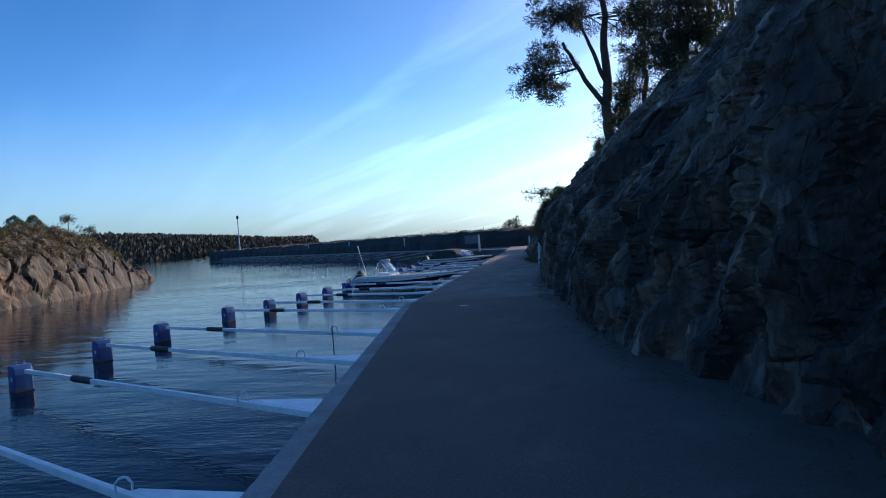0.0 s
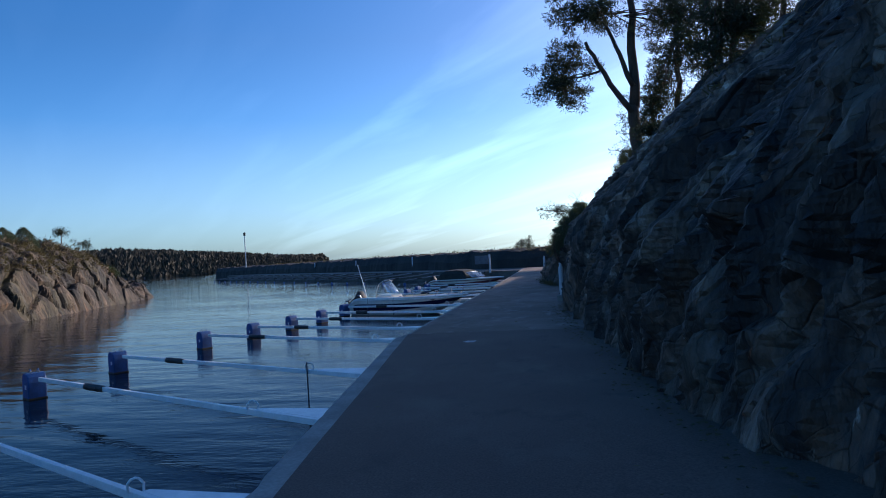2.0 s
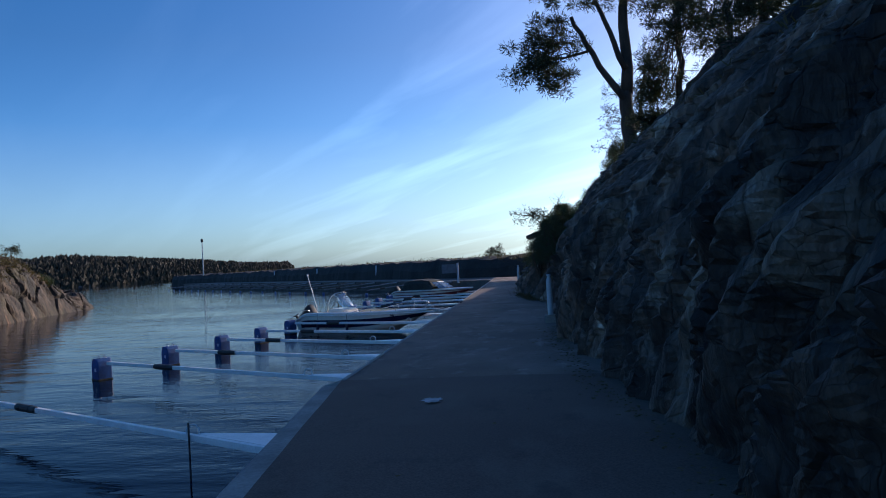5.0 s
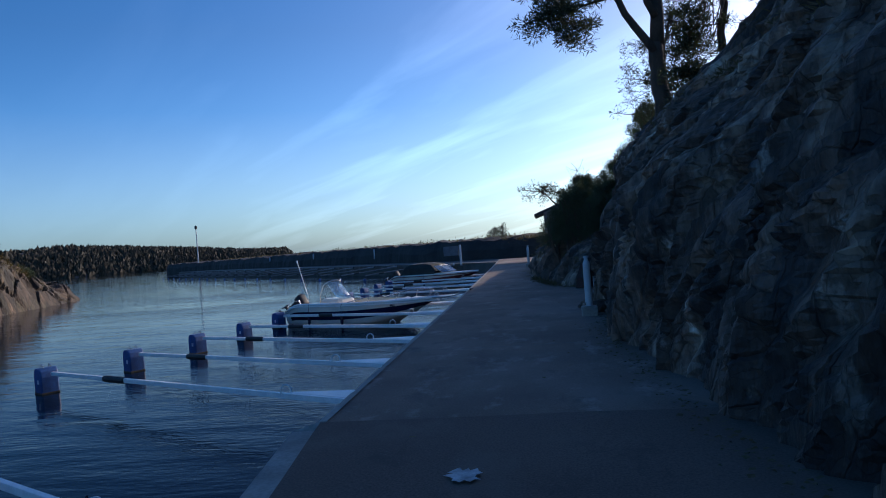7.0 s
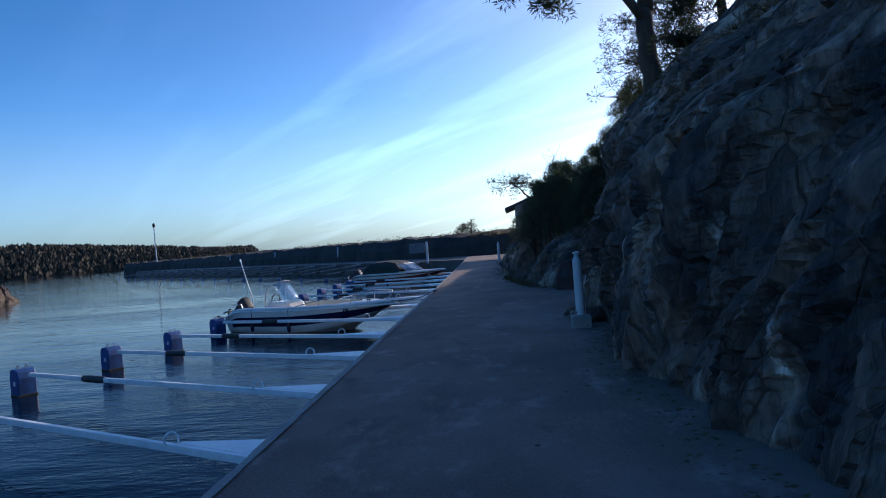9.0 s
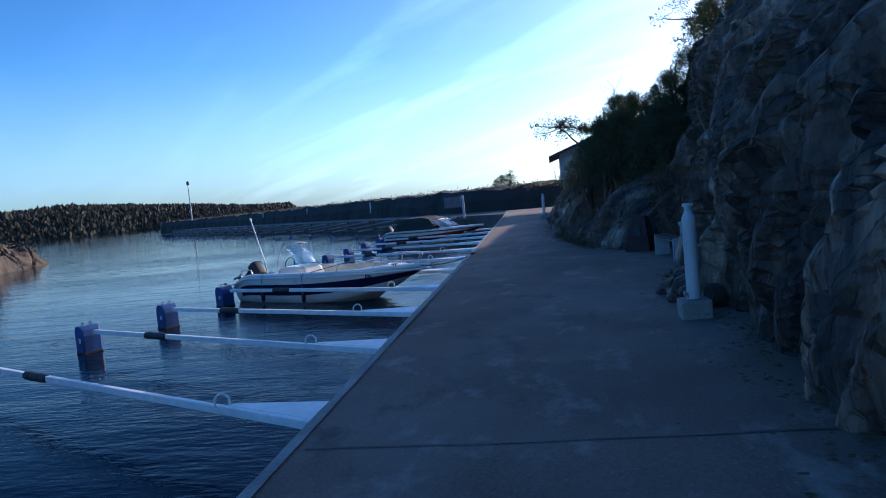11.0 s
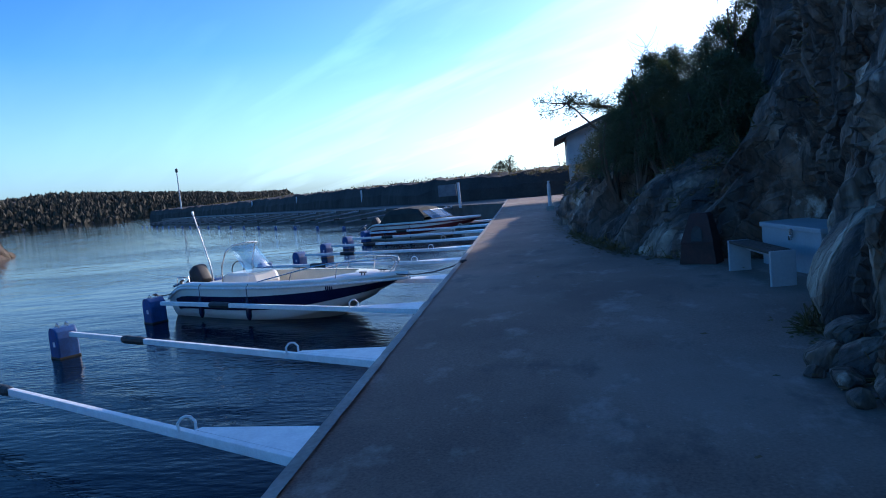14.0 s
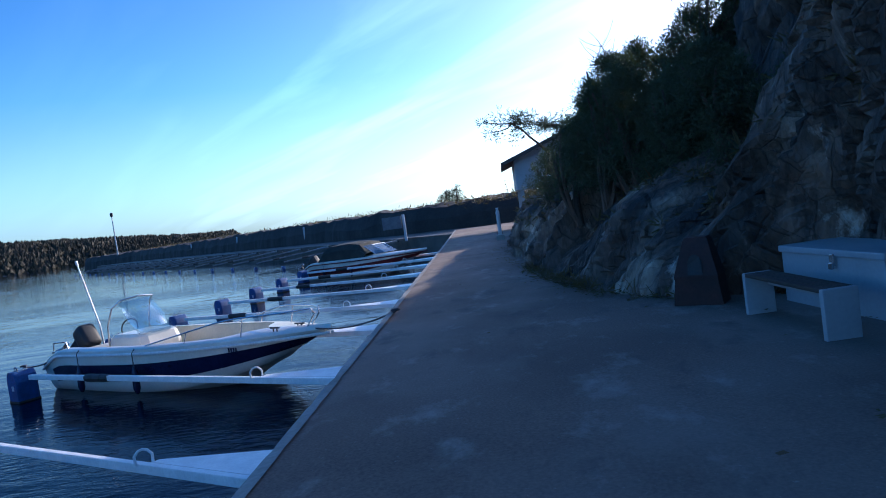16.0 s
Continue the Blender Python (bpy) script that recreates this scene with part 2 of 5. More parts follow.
def cracked(add):
    """Angular blocks with open joints over the rock's colours and relief."""
    def more(m, n, l, b, last):
        add(m, n, l, b, last)
        g = n.new("ShaderNodeNewGeometry")
        warp = n.new("ShaderNodeTexNoise")
        warp.inputs["Scale"].default_value, warp.inputs["Detail"].default_value = 2.0, 3
        l.new(g.outputs["Position"], warp.inputs["Vector"])
        wv = n.new("ShaderNodeVectorMath"); wv.operation = "MULTIPLY_ADD"; wv.inputs[1].default_value = (0.16, 0.16, 0.16)
        l.new(warp.outputs["Color"], wv.inputs[0]), l.new(g.outputs["Position"], wv.inputs[2])
        colour = b.inputs["Base Color"].links[0].from_socket
        height = None
        for scale, turn, amount in ((0.8, 28, 0.5), (2.6, 34, 0.4), (7.0, 14, 0.3)):
            mp, cell, edge = n.new("ShaderNodeMapping"), n.new("ShaderNodeTexVoronoi"), n.new("ShaderNodeTexVoronoi")
            mp.inputs["Rotation"].default_value, mp.inputs["Scale"].default_value = (radians(turn), 0, 0), (0.5, 1.5, 0.5)
            edge.feature = "DISTANCE_TO_EDGE"
            for v in (cell, edge):
                v.inputs["Scale"].default_value = scale
                l.new(mp.outputs[0], v.inputs["Vector"])
            l.new(wv.outputs[0], mp.inputs[0])
            sep, tone, gap, mul, mul2 = n.new("ShaderNodeSeparateColor"), n.new("ShaderNodeMapRange"), n.new("ShaderNodeMapRange"), n.new("ShaderNodeMath"), n.new("ShaderNodeMix")
            l.new(cell.outputs["Color"], sep.inputs[0]), l.new(sep.outputs[0], tone.inputs["Value"])
            tone.inputs["To Min"].default_value, tone.inputs["To Max"].default_value = 1 - amount, 1 + amount
            gap.inputs["From Max"].default_value, gap.inputs["To Min"].default_value = 0.02, 0.72
            l.new(edge.outputs["Distance"], gap.inputs["Value"])
            mul.operation = "MULTIPLY"
            l.new(tone.outputs[0], mul.inputs[0]), l.new(gap.outputs[0], mul.inputs[1])
            mul2.data_type, mul2.blend_type = "RGBA", "MULTIPLY"
            mul2.inputs["Factor"].default_value = 1.0
            l.new(colour, mul2.inputs["A"]), l.new(mul.outputs[0], mul2.inputs["B"])
            colour = mul2.outputs["Result"]
            hh = n.new("ShaderNodeMath"); hh.operation = "MULTIPLY_ADD"; hh.inputs[1].default_value = 0.6
            l.new(sep.outputs[1], hh.inputs[0]), l.new(gap.outputs[0], hh.inputs[2])
            bp = n.new("ShaderNodeBump")
            bp.inputs["Strength"].default_value, bp.inputs["Distance"].default_value = 0.8, 0.12 / scale
            l.new(hh.outputs[0], bp.inputs["Height"])
            l.new(b.inputs["Normal"].links[0].from_socket, bp.inputs["Normal"])
            l.new(bp.outputs[0], b.inputs["Normal"])
        l.new(colour, b.inputs["Base Color"])
    return more


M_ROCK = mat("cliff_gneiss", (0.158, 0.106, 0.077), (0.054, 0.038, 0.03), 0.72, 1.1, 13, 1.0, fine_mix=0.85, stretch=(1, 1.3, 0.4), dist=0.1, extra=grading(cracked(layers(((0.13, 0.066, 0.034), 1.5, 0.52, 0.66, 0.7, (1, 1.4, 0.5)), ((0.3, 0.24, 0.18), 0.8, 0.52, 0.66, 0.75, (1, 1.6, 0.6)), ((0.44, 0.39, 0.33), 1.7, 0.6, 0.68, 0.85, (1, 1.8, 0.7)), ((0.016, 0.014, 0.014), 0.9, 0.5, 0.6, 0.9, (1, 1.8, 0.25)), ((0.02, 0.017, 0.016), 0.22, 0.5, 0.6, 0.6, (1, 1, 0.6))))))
M_ISLE = mat("skerry_rock", (0.1, 0.064, 0.036), (0.034, 0.024, 0.015), 0.85, 0.5, 4, 0.7, fine_mix=0.55, dist=0.1, extra=cracked(layers(((0.05, 0.04, 0.018), 0.35, 0.48, 0.6, 0.85, (1, 1, 1)), ((0.26, 0.12, 0.05), 0.6, 0.62, 0.72, 0.7, (1, 1, 0.6)), ((0.02, 0.018, 0.016), 0.7, 0.58, 0.68, 0.8, (1, 1.5, 0.25)))))
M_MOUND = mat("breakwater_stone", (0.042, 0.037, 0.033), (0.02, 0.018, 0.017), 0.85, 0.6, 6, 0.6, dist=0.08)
M_HILL = leaf_mat("distant_wood", (0.036, 0.038, 0.018), (0.08, 0.055, 0.026), 0.4)
M_SHORE = mat("pale_shore_rock", (0.2, 0.16, 0.12), (0.1, 0.08, 0.06), 0.85, 0.05, 0.6, 0.3)
M_WATER = water_mat()
M_BLUE = mat("blue_float_plastic", (0.02, 0.09, 0.27), (0.016, 0.055, 0.16), 0.45, 4, 30, 0.15, local=True)
M_WHITE = mat("galvanised_white_steel", (0.8, 0.8, 0.8), (0.66, 0.67, 0.68), 0.42, 5, 40, 0.12, fine_mix=0.2)
M_PAINT = mat("white_enamel", (0.75, 0.75, 0.74), (0.6, 0.6, 0.6), 0.4, 3, 40, 0.08)
M_GEL = mat("white_gelcoat", (0.74, 0.72, 0.66), (0.62, 0.6, 0.54), 0.22, 1.2, 30, 0.03, fine_mix=0.12)
M_CREAM = mat("cream_cockpit_liner", (0.7, 0.63, 0.48), (0.55, 0.49, 0.37), 0.4, 2, 30, 0.05, fine_mix=0.15)
M_NAVY = mat("navy_hull_band", (0.012, 0.016, 0.055), (0.01, 0.012, 0.04), 0.25, 2, 20, 0.02)
M_RED = mat("dark_red_band", (0.16, 0.02, 0.02), (0.1, 0.015, 0.015), 0.35, 2, 20, 0.02)
M_RUBBER = mat("black_rubber", (0.018, 0.018, 0.019), (0.03, 0.03, 0.03), 0.6, 6, 50, 0.2)
M_STEEL = mat("stainless_steel", (0.6, 0.61, 0.63), (0.45, 0.46, 0.48), 0.25, 6, 60, 0.05, metal=0.9)
M_CANVAS = mat("dark_canvas", (0.02, 0.025, 0.022), (0.035, 0.04, 0.035), 0.85, 3, 80, 0.3)
M_BOLLARD = mat("bollard_grey_paint", (0.5, 0.52, 0.54), (0.42, 0.44, 0.46), 0.45, 3, 40, 0.03, fine_mix=0.12)
M_BOX = mat("pale_blue_grey_paint", (0.34, 0.37, 0.395), (0.29, 0.318, 0.34), 0.5, 2.5, 30, 0.08, fine_mix=0.12)
M_PLANK = mat("dark_bench_board", (0.05, 0.042, 0.035), (0.03, 0.026, 0.022), 0.75, 5, 40, 0.4, stretch=(1, 0.2, 1))
M_RUST = mat("rust_red_steel", (0.06, 0.023, 0.019), (0.03, 0.016, 0.014), 0.8, 4, 30, 0.4)
M_BARK = mat("pine_bark", (0.12, 0.075, 0.05), (0.055, 0.04, 0.032), 0.9, 4, 25, 0.8, stretch=(1, 1, 0.3), dist=0.03)
M_NEEDLE = leaf_mat("pine_needles", (0.03, 0.042, 0.022), (0.045, 0.045, 0.025))
M_JUNIPER = leaf_mat("juniper_foliage", (0.05, 0.07, 0.034), (0.075, 0.075, 0.038))
M_HEATH = leaf_mat("dry_heath", (0.09, 0.075, 0.03), (0.12, 0.06, 0.025))
M_TWIG = mat("bare_twigs", (0.1, 0.075, 0.055), (0.06, 0.045, 0.035), 0.9, 5, 30, 0.2)
M_HOUSE = mat("painted_boards", (0.38, 0.4, 0.42), (0.31, 0.33, 0.345), 0.6, 2, 30, 0.1)
M_ROOF = mat("dark_roof", (0.05, 0.048, 0.046), (0.08, 0.075, 0.07), 0.8, 3, 30, 0.3)
M_DARK = mat("dark_window", (0.015, 0.017, 0.02), (0.02, 0.02, 0.025), 0.1, 3, 30, 0.0)
M_WEED = mat("wet_weed", (0.02, 0.022, 0.012), (0.035, 0.03, 0.015), 0.5, 5, 30, 0.5)
M_GLASS = glass_mat("windscreen_perspex")
M_ROPE = mat("dark_rope", (0.03, 0.03, 0.04), (0.05, 0.05, 0.06), 0.8, 20, 80, 0.3)
M_BOARD = mat("grey_board", (0.14, 0.16, 0.18), (0.1, 0.11, 0.13), 0.6, 3, 30, 0.1)
# the near booms' steel again, with the far booms' shade put into its grey
M_SHADED_STEEL = mat("shaded_boom_steel", (0.2, 0.21, 0.22), (0.14, 0.145, 0.15), 0.55, 5, 40, 0.1)
M_CHALK = mat("white_paint_mark", (0.55, 0.55, 0.55), (0.25, 0.25, 0.25), 0.8, 8, 60, 0.1)


# ---- building helpers ----
def mesh_of(bm, name, material, smooth=False):
    me = bpy.data.meshes.new(name)
    bm.to_mesh(me)
    bm.free()
    for m in (material if isinstance(material, (list, tuple)) else [material]):
        me.materials.append(m)
    if smooth:
        me.polygons.foreach_set("use_smooth", [True] * len(me.polygons))
    return me


def part(name, bm, material, parent=None, label="", smooth=False):
    ob = new(name, mesh_of(bm, name, material, smooth))
    ob.parent = parent
    return tagged(ob, label) if label else ob


def thing(name, m, label, category, group=""):
    ob = new(name)
    ob.empty_display_size = 0.1
    ob.matrix_world = m
    return tagged(ob, label, category, group)


def box(bm, cx, cy, cz, sx, sy, sz, bevel=0.0, m=None):
    r = bmesh.ops.create_cube(bm, size=1.0)
    vs = r["verts"]
    bmesh.ops.scale(bm, vec=(sx, sy, sz), verts=vs)
    if bevel:
        es = list({e for v in vs for e in v.link_edges})
        g = bmesh.ops.bevel(bm, geom=es, offset=bevel, segments=2, profile=0.6, affect="EDGES")
        vs = list({v for f in g["faces"] for v in f.verts} | {v for v in vs if v.is_valid})
    mm = Matrix.Translation((cx, cy, cz))
    bmesh.ops.transform(bm, matrix=(m @ mm) if m else mm, verts=vs)
    return vs


def tube(bm, pts, radius, seg=8, cap=True):
    """A round bar along points; radius may be one number or one per point."""
    pts = [Vector(p) for p in pts]
    rs = radius if isinstance(radius, (list, tuple)) else [radius] * len(pts)
    rings, ref = [], Vector((0, 0, 1))
    for i, p in enumerate(pts):
        d = (pts[min(i + 1, len(pts) - 1)] - pts[max(i - 1, 0)]).normalized()
        if abs(d.dot(ref)) > 0.95:
            ref = Vector((1, 0, 0)) if abs(d.x) < 0.9 else Vector((0, 1, 0))
        u = d.cross(ref).normalized()
        v = d.cross(u).normalized()
        rings.append([bm.verts.new(p + (u * math.cos(a) + v * math.sin(a)) * rs[i]) for a in (2 * math.pi * k / seg for k in range(seg))])
    for a, b in zip(rings, rings[1:]):
        for k in range(seg):
            bm.faces.new((a[k], a[(k + 1) % seg], b[(k + 1) % seg], b[k]))
    if cap:
        bm.faces.new(rings[0][::-1]), bm.faces.new(rings[-1])
    return bm


def loft(bm, rows, closed=False, flip=False):
    vs = [[bm.verts.new(p) for p in r] for r in rows]
    for a, b in zip(vs, vs[1:]):
        k = len(a)
        for i in range(k if closed else k - 1):
            q = (a[i], a[(i + 1) % k], b[(i + 1) % k], b[i])
            bm.faces.new(q[::-1] if flip else q)
    return vs


def fbm(x, y, z, octaves=4):
    return noise.fractal((x, y, z), 0.9, 2.1, octaves)


# ---- the ground, the water, the quay ----
EDGE_Y = [-30, 1, 14.5, 30, 47, 62]
EDGE_X = [3.8, -1.12, -3.2, -3.65, -4.25, -4.85]
FOOT_Y = [-30, -4, 0, 3.4, 4.5, 6.7, 9.5, 11.9, 14.1, 16.5, 19, 21, 22.4, 24.3, 25.0, 26.0, 27.6, 28.1, 28.6, 29.6, 32, 35.4, 40, 46, 49, 52, 60]
FOOT_X = [7.0, 4.0, 2.7, 2.3, 1.95, 1.25, 0.8, 0.5, 0.16, -0.04, -0.27, -0.02, -0.13, -0.05, 0.75, 1.25, 1.2, 0.55, -0.4, -0.9, -1.4, -1.75, -1.85, -1.5, -0.6, 1.5, 6.0]


def edge_x(y):
    return float(np.interp(y, EDGE_Y, EDGE_X))


def foot_x(y):
    return float(np.interp(y, FOOT_Y, FOOT_X))


bm = bmesh.new()
bmesh.ops.create_grid(bm, x_segments=1, y_segments=1, size=2600)
water = tagged(part("water", bm, M_WATER), "calm dark blue sea water with light ripples", "water", kind="structure")
water.location.z = WATER

for lo, hi, n, surface, text in ((-30, 14.5, 90, M_ASPHALT, "worn dark asphalt quay walkway"), (14.5, 62, 96, M_SLAB, "concrete quay walkway with pale scuffs")):
    bm = bmesh.new()
    rows = []
    for y in np.linspace(lo, hi, n):
        e, r = edge_x(y), 14.0 if y < 50 else 25
        rows.append([(x, y, 0.018 * fbm(x * 0.35, y * 0.35, 3.1, 3)) for x in np.linspace(e, r, 30)])
    loft(bm, rows)
    tagged(part("pavement", bm, surface, smooth=True), text, "pavement", kind="structure")

bm = bmesh.new()
loft(bm, [[(x, y0 + 0.03 * fbm(x * 0.8, 0, 7.0, 2), 0.018 * fbm(x * 0.35, y0 * 0.35, 3.1, 3) + 0.006) for x in np.linspace(edge_x(y0) + 0.12, 1.5, 40)] for y0 in (18.32, 18.345)], flip=True)
tagged(part("pavement_joint", bm, M_CONC_DARK), "dark worn joint across the concrete walkway", "pavement joint", kind="structure")

bm = bmesh.new()
rows = []
for y in np.concatenate([np.linspace(-30, -3, 30), np.linspace(-2.9, 45, 700), np.linspace(46, 62, 17)]):
    chip = 0.05 * max(0.0, fbm(y * 2.3, 0.0, 5.0, 4)) ** 1.3
    e = edge_x(y) + 0.5 * chip
    w = 0.26 if y < 14.5 else 0.02
    t = -0.05 if y < 14.5 else 0.015
    rows.append([(e + (0.02 if y < 14.5 else 0.07) - chip, y, t - chip * 0.2), (e - w, y, t - 0.01), (e - w - 0.015, y, t - 0.03), (e - w - 0.02, y, -2.2)])
loft(bm, rows, flip=True)
tagged(part("quay_wall", bm, M_CONCRETE), "weathered concrete quay edge above the water", "quay wall", kind="structure")


# ---- the cliff ----
PROF_D = [0.0, 0.12, 0.34, 0.68, 1.18, 1.89, 3.0, 5.0, 8.0, 13.0]
PROF_Z = [-0.25, 0.75, 1.7, 2.6, 3.35, 4.05, 5.0, 6.7, 8.2, 9.4]
TALL_Y = [-30, 0, 8, 20, 31.4, 32.9, 34.5, 36, 42, 47, 49.5, 52, 60]
TALL = [1.25, 1.1, 1.0, 1.0, 0.98, 0.62, 0.48, 0.46, 0.46, 0.42, 0.28, 0.1, 0.05]
UPPER_Y = [-30, 0, 6.7, 12, 19, 24, 28, 30, 33, 34.5, 60]
UPPER_X = [7.0, 2.7, 1.25, 0.55, -0.2, 0.0, -0.05, -0.2, -0.12, -1.65, 6.0]


def cliff_point(y, u):
    d = float(np.interp(u, np.linspace(0, 1, 10), PROF_D))
    z = float(np.interp(u, np.linspace(0, 1, 10), PROF_Z))
    k = float(np.interp(y, TALL_Y, TALL))
    if 28.2 < y < 33.0:                       # a low ledge in front of the high face
        low = min(1.0, (y - 28.2) / 0.4)
        k *= 1 - 0.52 * low * max(0.0, min(1.0, (2.0 - d) / 0.5)) if k > 0.7 else 1
    if z > 0:
        z *= k
    f0, f1 = foot_x(y), float(np.interp(y, UPPER_Y, UPPER_X)) if y < 34.5 else foot_x(y)
    x = f0 + (f1 - f0) * min(1.0, d) + d
    x += 0.6 * max(0.0, min(1.0, (z - 1.7) / 1.5)) * float(np.interp(y, [4, 9, 21.5, 24.5], [0, 1, 1, 0]))   # the face leans back higher up
    q = Vector((x * 0.15, y * 0.85 + z * 0.3, z * 0.2))
    off = 0.0
    for p, amp, tilt, soft in ((q, 0.46, 0.75, 0.2), (Vector((x * 0.3, y * 2.0 + z * 0.9, z * 0.5)), 0.3, 0.55, 0.16), (Vector((x * 0.8, y * 4.6 + z * 2.2, z * 1.3)), 0.17, 0.34, 0.14)):
        ds, ps = noise.voronoi(p)
        va, vb = [amp * h.x + (p - c).dot(h) * tilt for c in ps[:2] for h in (noise.noise_vector(c * 7.3),)]
        k2 = min(1.0, (ds[1] - ds[0]) / soft)
        off += va * (0.5 + 0.5 * k2) + vb * (0.5 - 0.5 * k2) - amp * 0.35 * (1 - k2) ** 2
    off += 0.26 * fbm(x * 0.5, y * 0.7, z * 0.3, 5) + 0.06 * fbm(x * 3, y * 4, z * 1.6, 3)
    off *= min(1.0, 0.5 + max(z, 0) * 0.5)
    return Vector((x - off * 0.85, y + 0.25 * fbm(y * 0.6, z * 0.6, 9.0, 3), z + off * 0.08))


bm = bmesh.new()
ys = np.concatenate([np.arange(-30, -1, 0.5), np.arange(-1, 34, 0.06), np.arange(34, 60, 0.2)])
us = np.concatenate([np.linspace(0, 0.62, 120), np.linspace(0.63, 1, 40)])
loft(bm, [[cliff_point(float(y), float(u)) for u in us] for y in ys], flip=True)
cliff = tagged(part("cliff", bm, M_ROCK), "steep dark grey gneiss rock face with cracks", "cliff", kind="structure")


# ---- breakwater, skerry, far shores ----
def heap(name, line, width, height, material, label, category, step=1.0, rough=0.6, flat=0.35, seed=0.0, base=-2.0, rows_n=17):
    """A long mound along a line of ground points."""
    line = [Vector((*p, 0)) for p in line]
    cum = [0.0]
    for a, b in zip(line, line[1:]):
        cum.append(cum[-1] + (b - a).length)
    rows = []
    for s in np.arange(0, cum[-1] + step * 0.5, step):
        i = min(max(int(np.searchsorted(cum, s)) - 1, 0), len(line) - 2)
        p = line[i].lerp(line[i + 1], (s - cum[i]) / (cum[i + 1] - cum[i]))
        d = (line[i + 1] - line[i]).normalized()
        nrm = Vector((d.y, -d.x, 0))
        end = min(1.0, s / width * 1.6 + 0.05, (cum[-1] - s) / width * 1.6 + 0.05)
        w = width * (end ** 0.5)
        h = height(s / cum[-1]) if callable(height) else height
        row = []
        for v in np.linspace(-1, 1, rows_n):
            prof = max(0.0, 1 - max(0.0, (abs(v) - flat) / (1 - flat)) ** 1.5)
            q = p + nrm * (v * w)
            z = base + (h * end ** 0.4 - base) * prof
            nz = fbm(q.x / (3 * rough + 1), q.y / (3 * rough + 1), z * 0.3 + seed, 5)
            row.append((q.x + nz * rough * 0.6, q.y + nz * rough * 0.6, z + nz * rough * prof))
        rows.append(row)
    bm = bmesh.new()
    loft(bm, rows)
    bmesh.ops.recalc_face_normals(bm, faces=bm.faces)
    return tagged(part(name, bm, material), label, category, kind="structure")


BERTH = Vector((-0.652, 0.758, 0))            # along the far row of floats
OUT = Vector((0.758, 0.652, 0))
FAR0 = Vector((-13.0, 60.4, 0))
wall_line = [FAR0 + OUT * 22 - BERTH * 2, FAR0 + OUT * 15 - BERTH * 1.0, FAR0 + OUT * 12.5 + BERTH * 5, FAR0 + OUT * 12.5 + BERTH * 92, FAR0 + OUT * 8 + BERTH * 120]
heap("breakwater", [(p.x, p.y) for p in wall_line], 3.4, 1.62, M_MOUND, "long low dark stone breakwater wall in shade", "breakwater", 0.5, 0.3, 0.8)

bm = bmesh.new()
rows = []
for s in np.linspace(-14, 108, 66):
    a, b = FAR0 + BERTH * s + OUT * 6.0, FAR0 + BERTH * s + OUT * 10.5
    rows.append([(a.x, a.y, -2), (a.x, a.y, -0.14), (b.x, b.y, -0.1), (b.x, b.y, -2)])
loft(bm, rows)
tagged(part("breakwater_quay", bm, M_CONC_DARK), "narrow dark concrete quay along the breakwater", "quay", kind="structure")

# skerry
SK_Y = [-20, 20, 34, 38, 44.5, 54.6, 62, 66.8, 68.5]
SK_X = [-33, -32.6, -33.4, -33.9, -35.7, -39.6, -41.8, -43.3, -44.2]
SK_H = [3.6, 3.6, 3.7, 4.0, 4.5, 4.7, 2.4, 0.8, -0.6]


def skerry(y, d):
    """Height of the skerry d metres in from its shore."""
    h = float(np.interp(y, SK_Y, SK_H)) + 0.5 * fbm(y * 0.15, d * 0.1, 2.2, 3)
    rise = 1 - math.exp(-((max(d, 0) / 2.1) ** 1.1))
    x = float(np.interp(y, SK_Y, SK_X)) - d
    z0 = (h - WATER) * rise
    p = Vector((x * 0.28, y * 0.3, z0 * 0.45))
    ds, ps = noise.voronoi(p)
    lump = noise.noise_vector(ps[0] * 3.3).x * 0.75 * min(1, (ds[1] - ds[0]) / 0.25)
    crack = -0.6 * max(0.0, 0.1 - (ds[1] - ds[0])) / 0.1
    p2 = Vector((x * 0.8, y * 0.8, z0 * 1.1))
    ds2, ps2 = noise.voronoi(p2)
    h2 = noise.noise_vector(ps2[0] * 3.3)
    lump += (0.42 * h2.x + (p2 - ps2[0]).dot(h2) * 0.6) * min(1, (ds2[1] - ds2[0]) / 0.4)
    z = WATER - 0.5 + (h - WATER + 0.5) * rise + (lump + crack) * min(1, d / 1.5) * 0.55 + 0.6 * fbm(x * 0.4, y * 0.42, z0 * 0.4, 6) * min(1, d / 2)
    return Vector((x + (lump + crack) * 0.7 * min(1, max(d, 0) / 1.0), y, z))


bm = bmesh.new()
loft(bm, [[skerry(float(y), float(d)) for d in np.concatenate([np.linspace(-1, 6, 64), np.linspace(6.4, 30, 30)])] for y in np.concatenate([np.arange(-20, 26, 1.2), np.arange(26, 68.6, 0.16)])])
bmesh.ops.recalc_face_normals(bm, faces=bm.faces)
tagged(part("skerry", bm, [M_ISLE], smooth=False), "low rounded sunlit rock islet with dry heath", "islet", kind="structure")

heap("far_shore", [(-520, 40), (-430, 190), (-360, 300), (-300, 372), (-255, 425)], 60, lambda s: 22 - 11 * s, M_SHORE, "distant wooded shore across the water", "shore", 8, 3.0, 0.2, 4.0)
heap("far_headland", [(-470, 560), (-400, 600), (-330, 650), (-262, 690)], 60, lambda s: 23 - 14 * s, M_HILL, "distant low wooded headland", "headland", 8, 2.5, 0.2, 8.0)


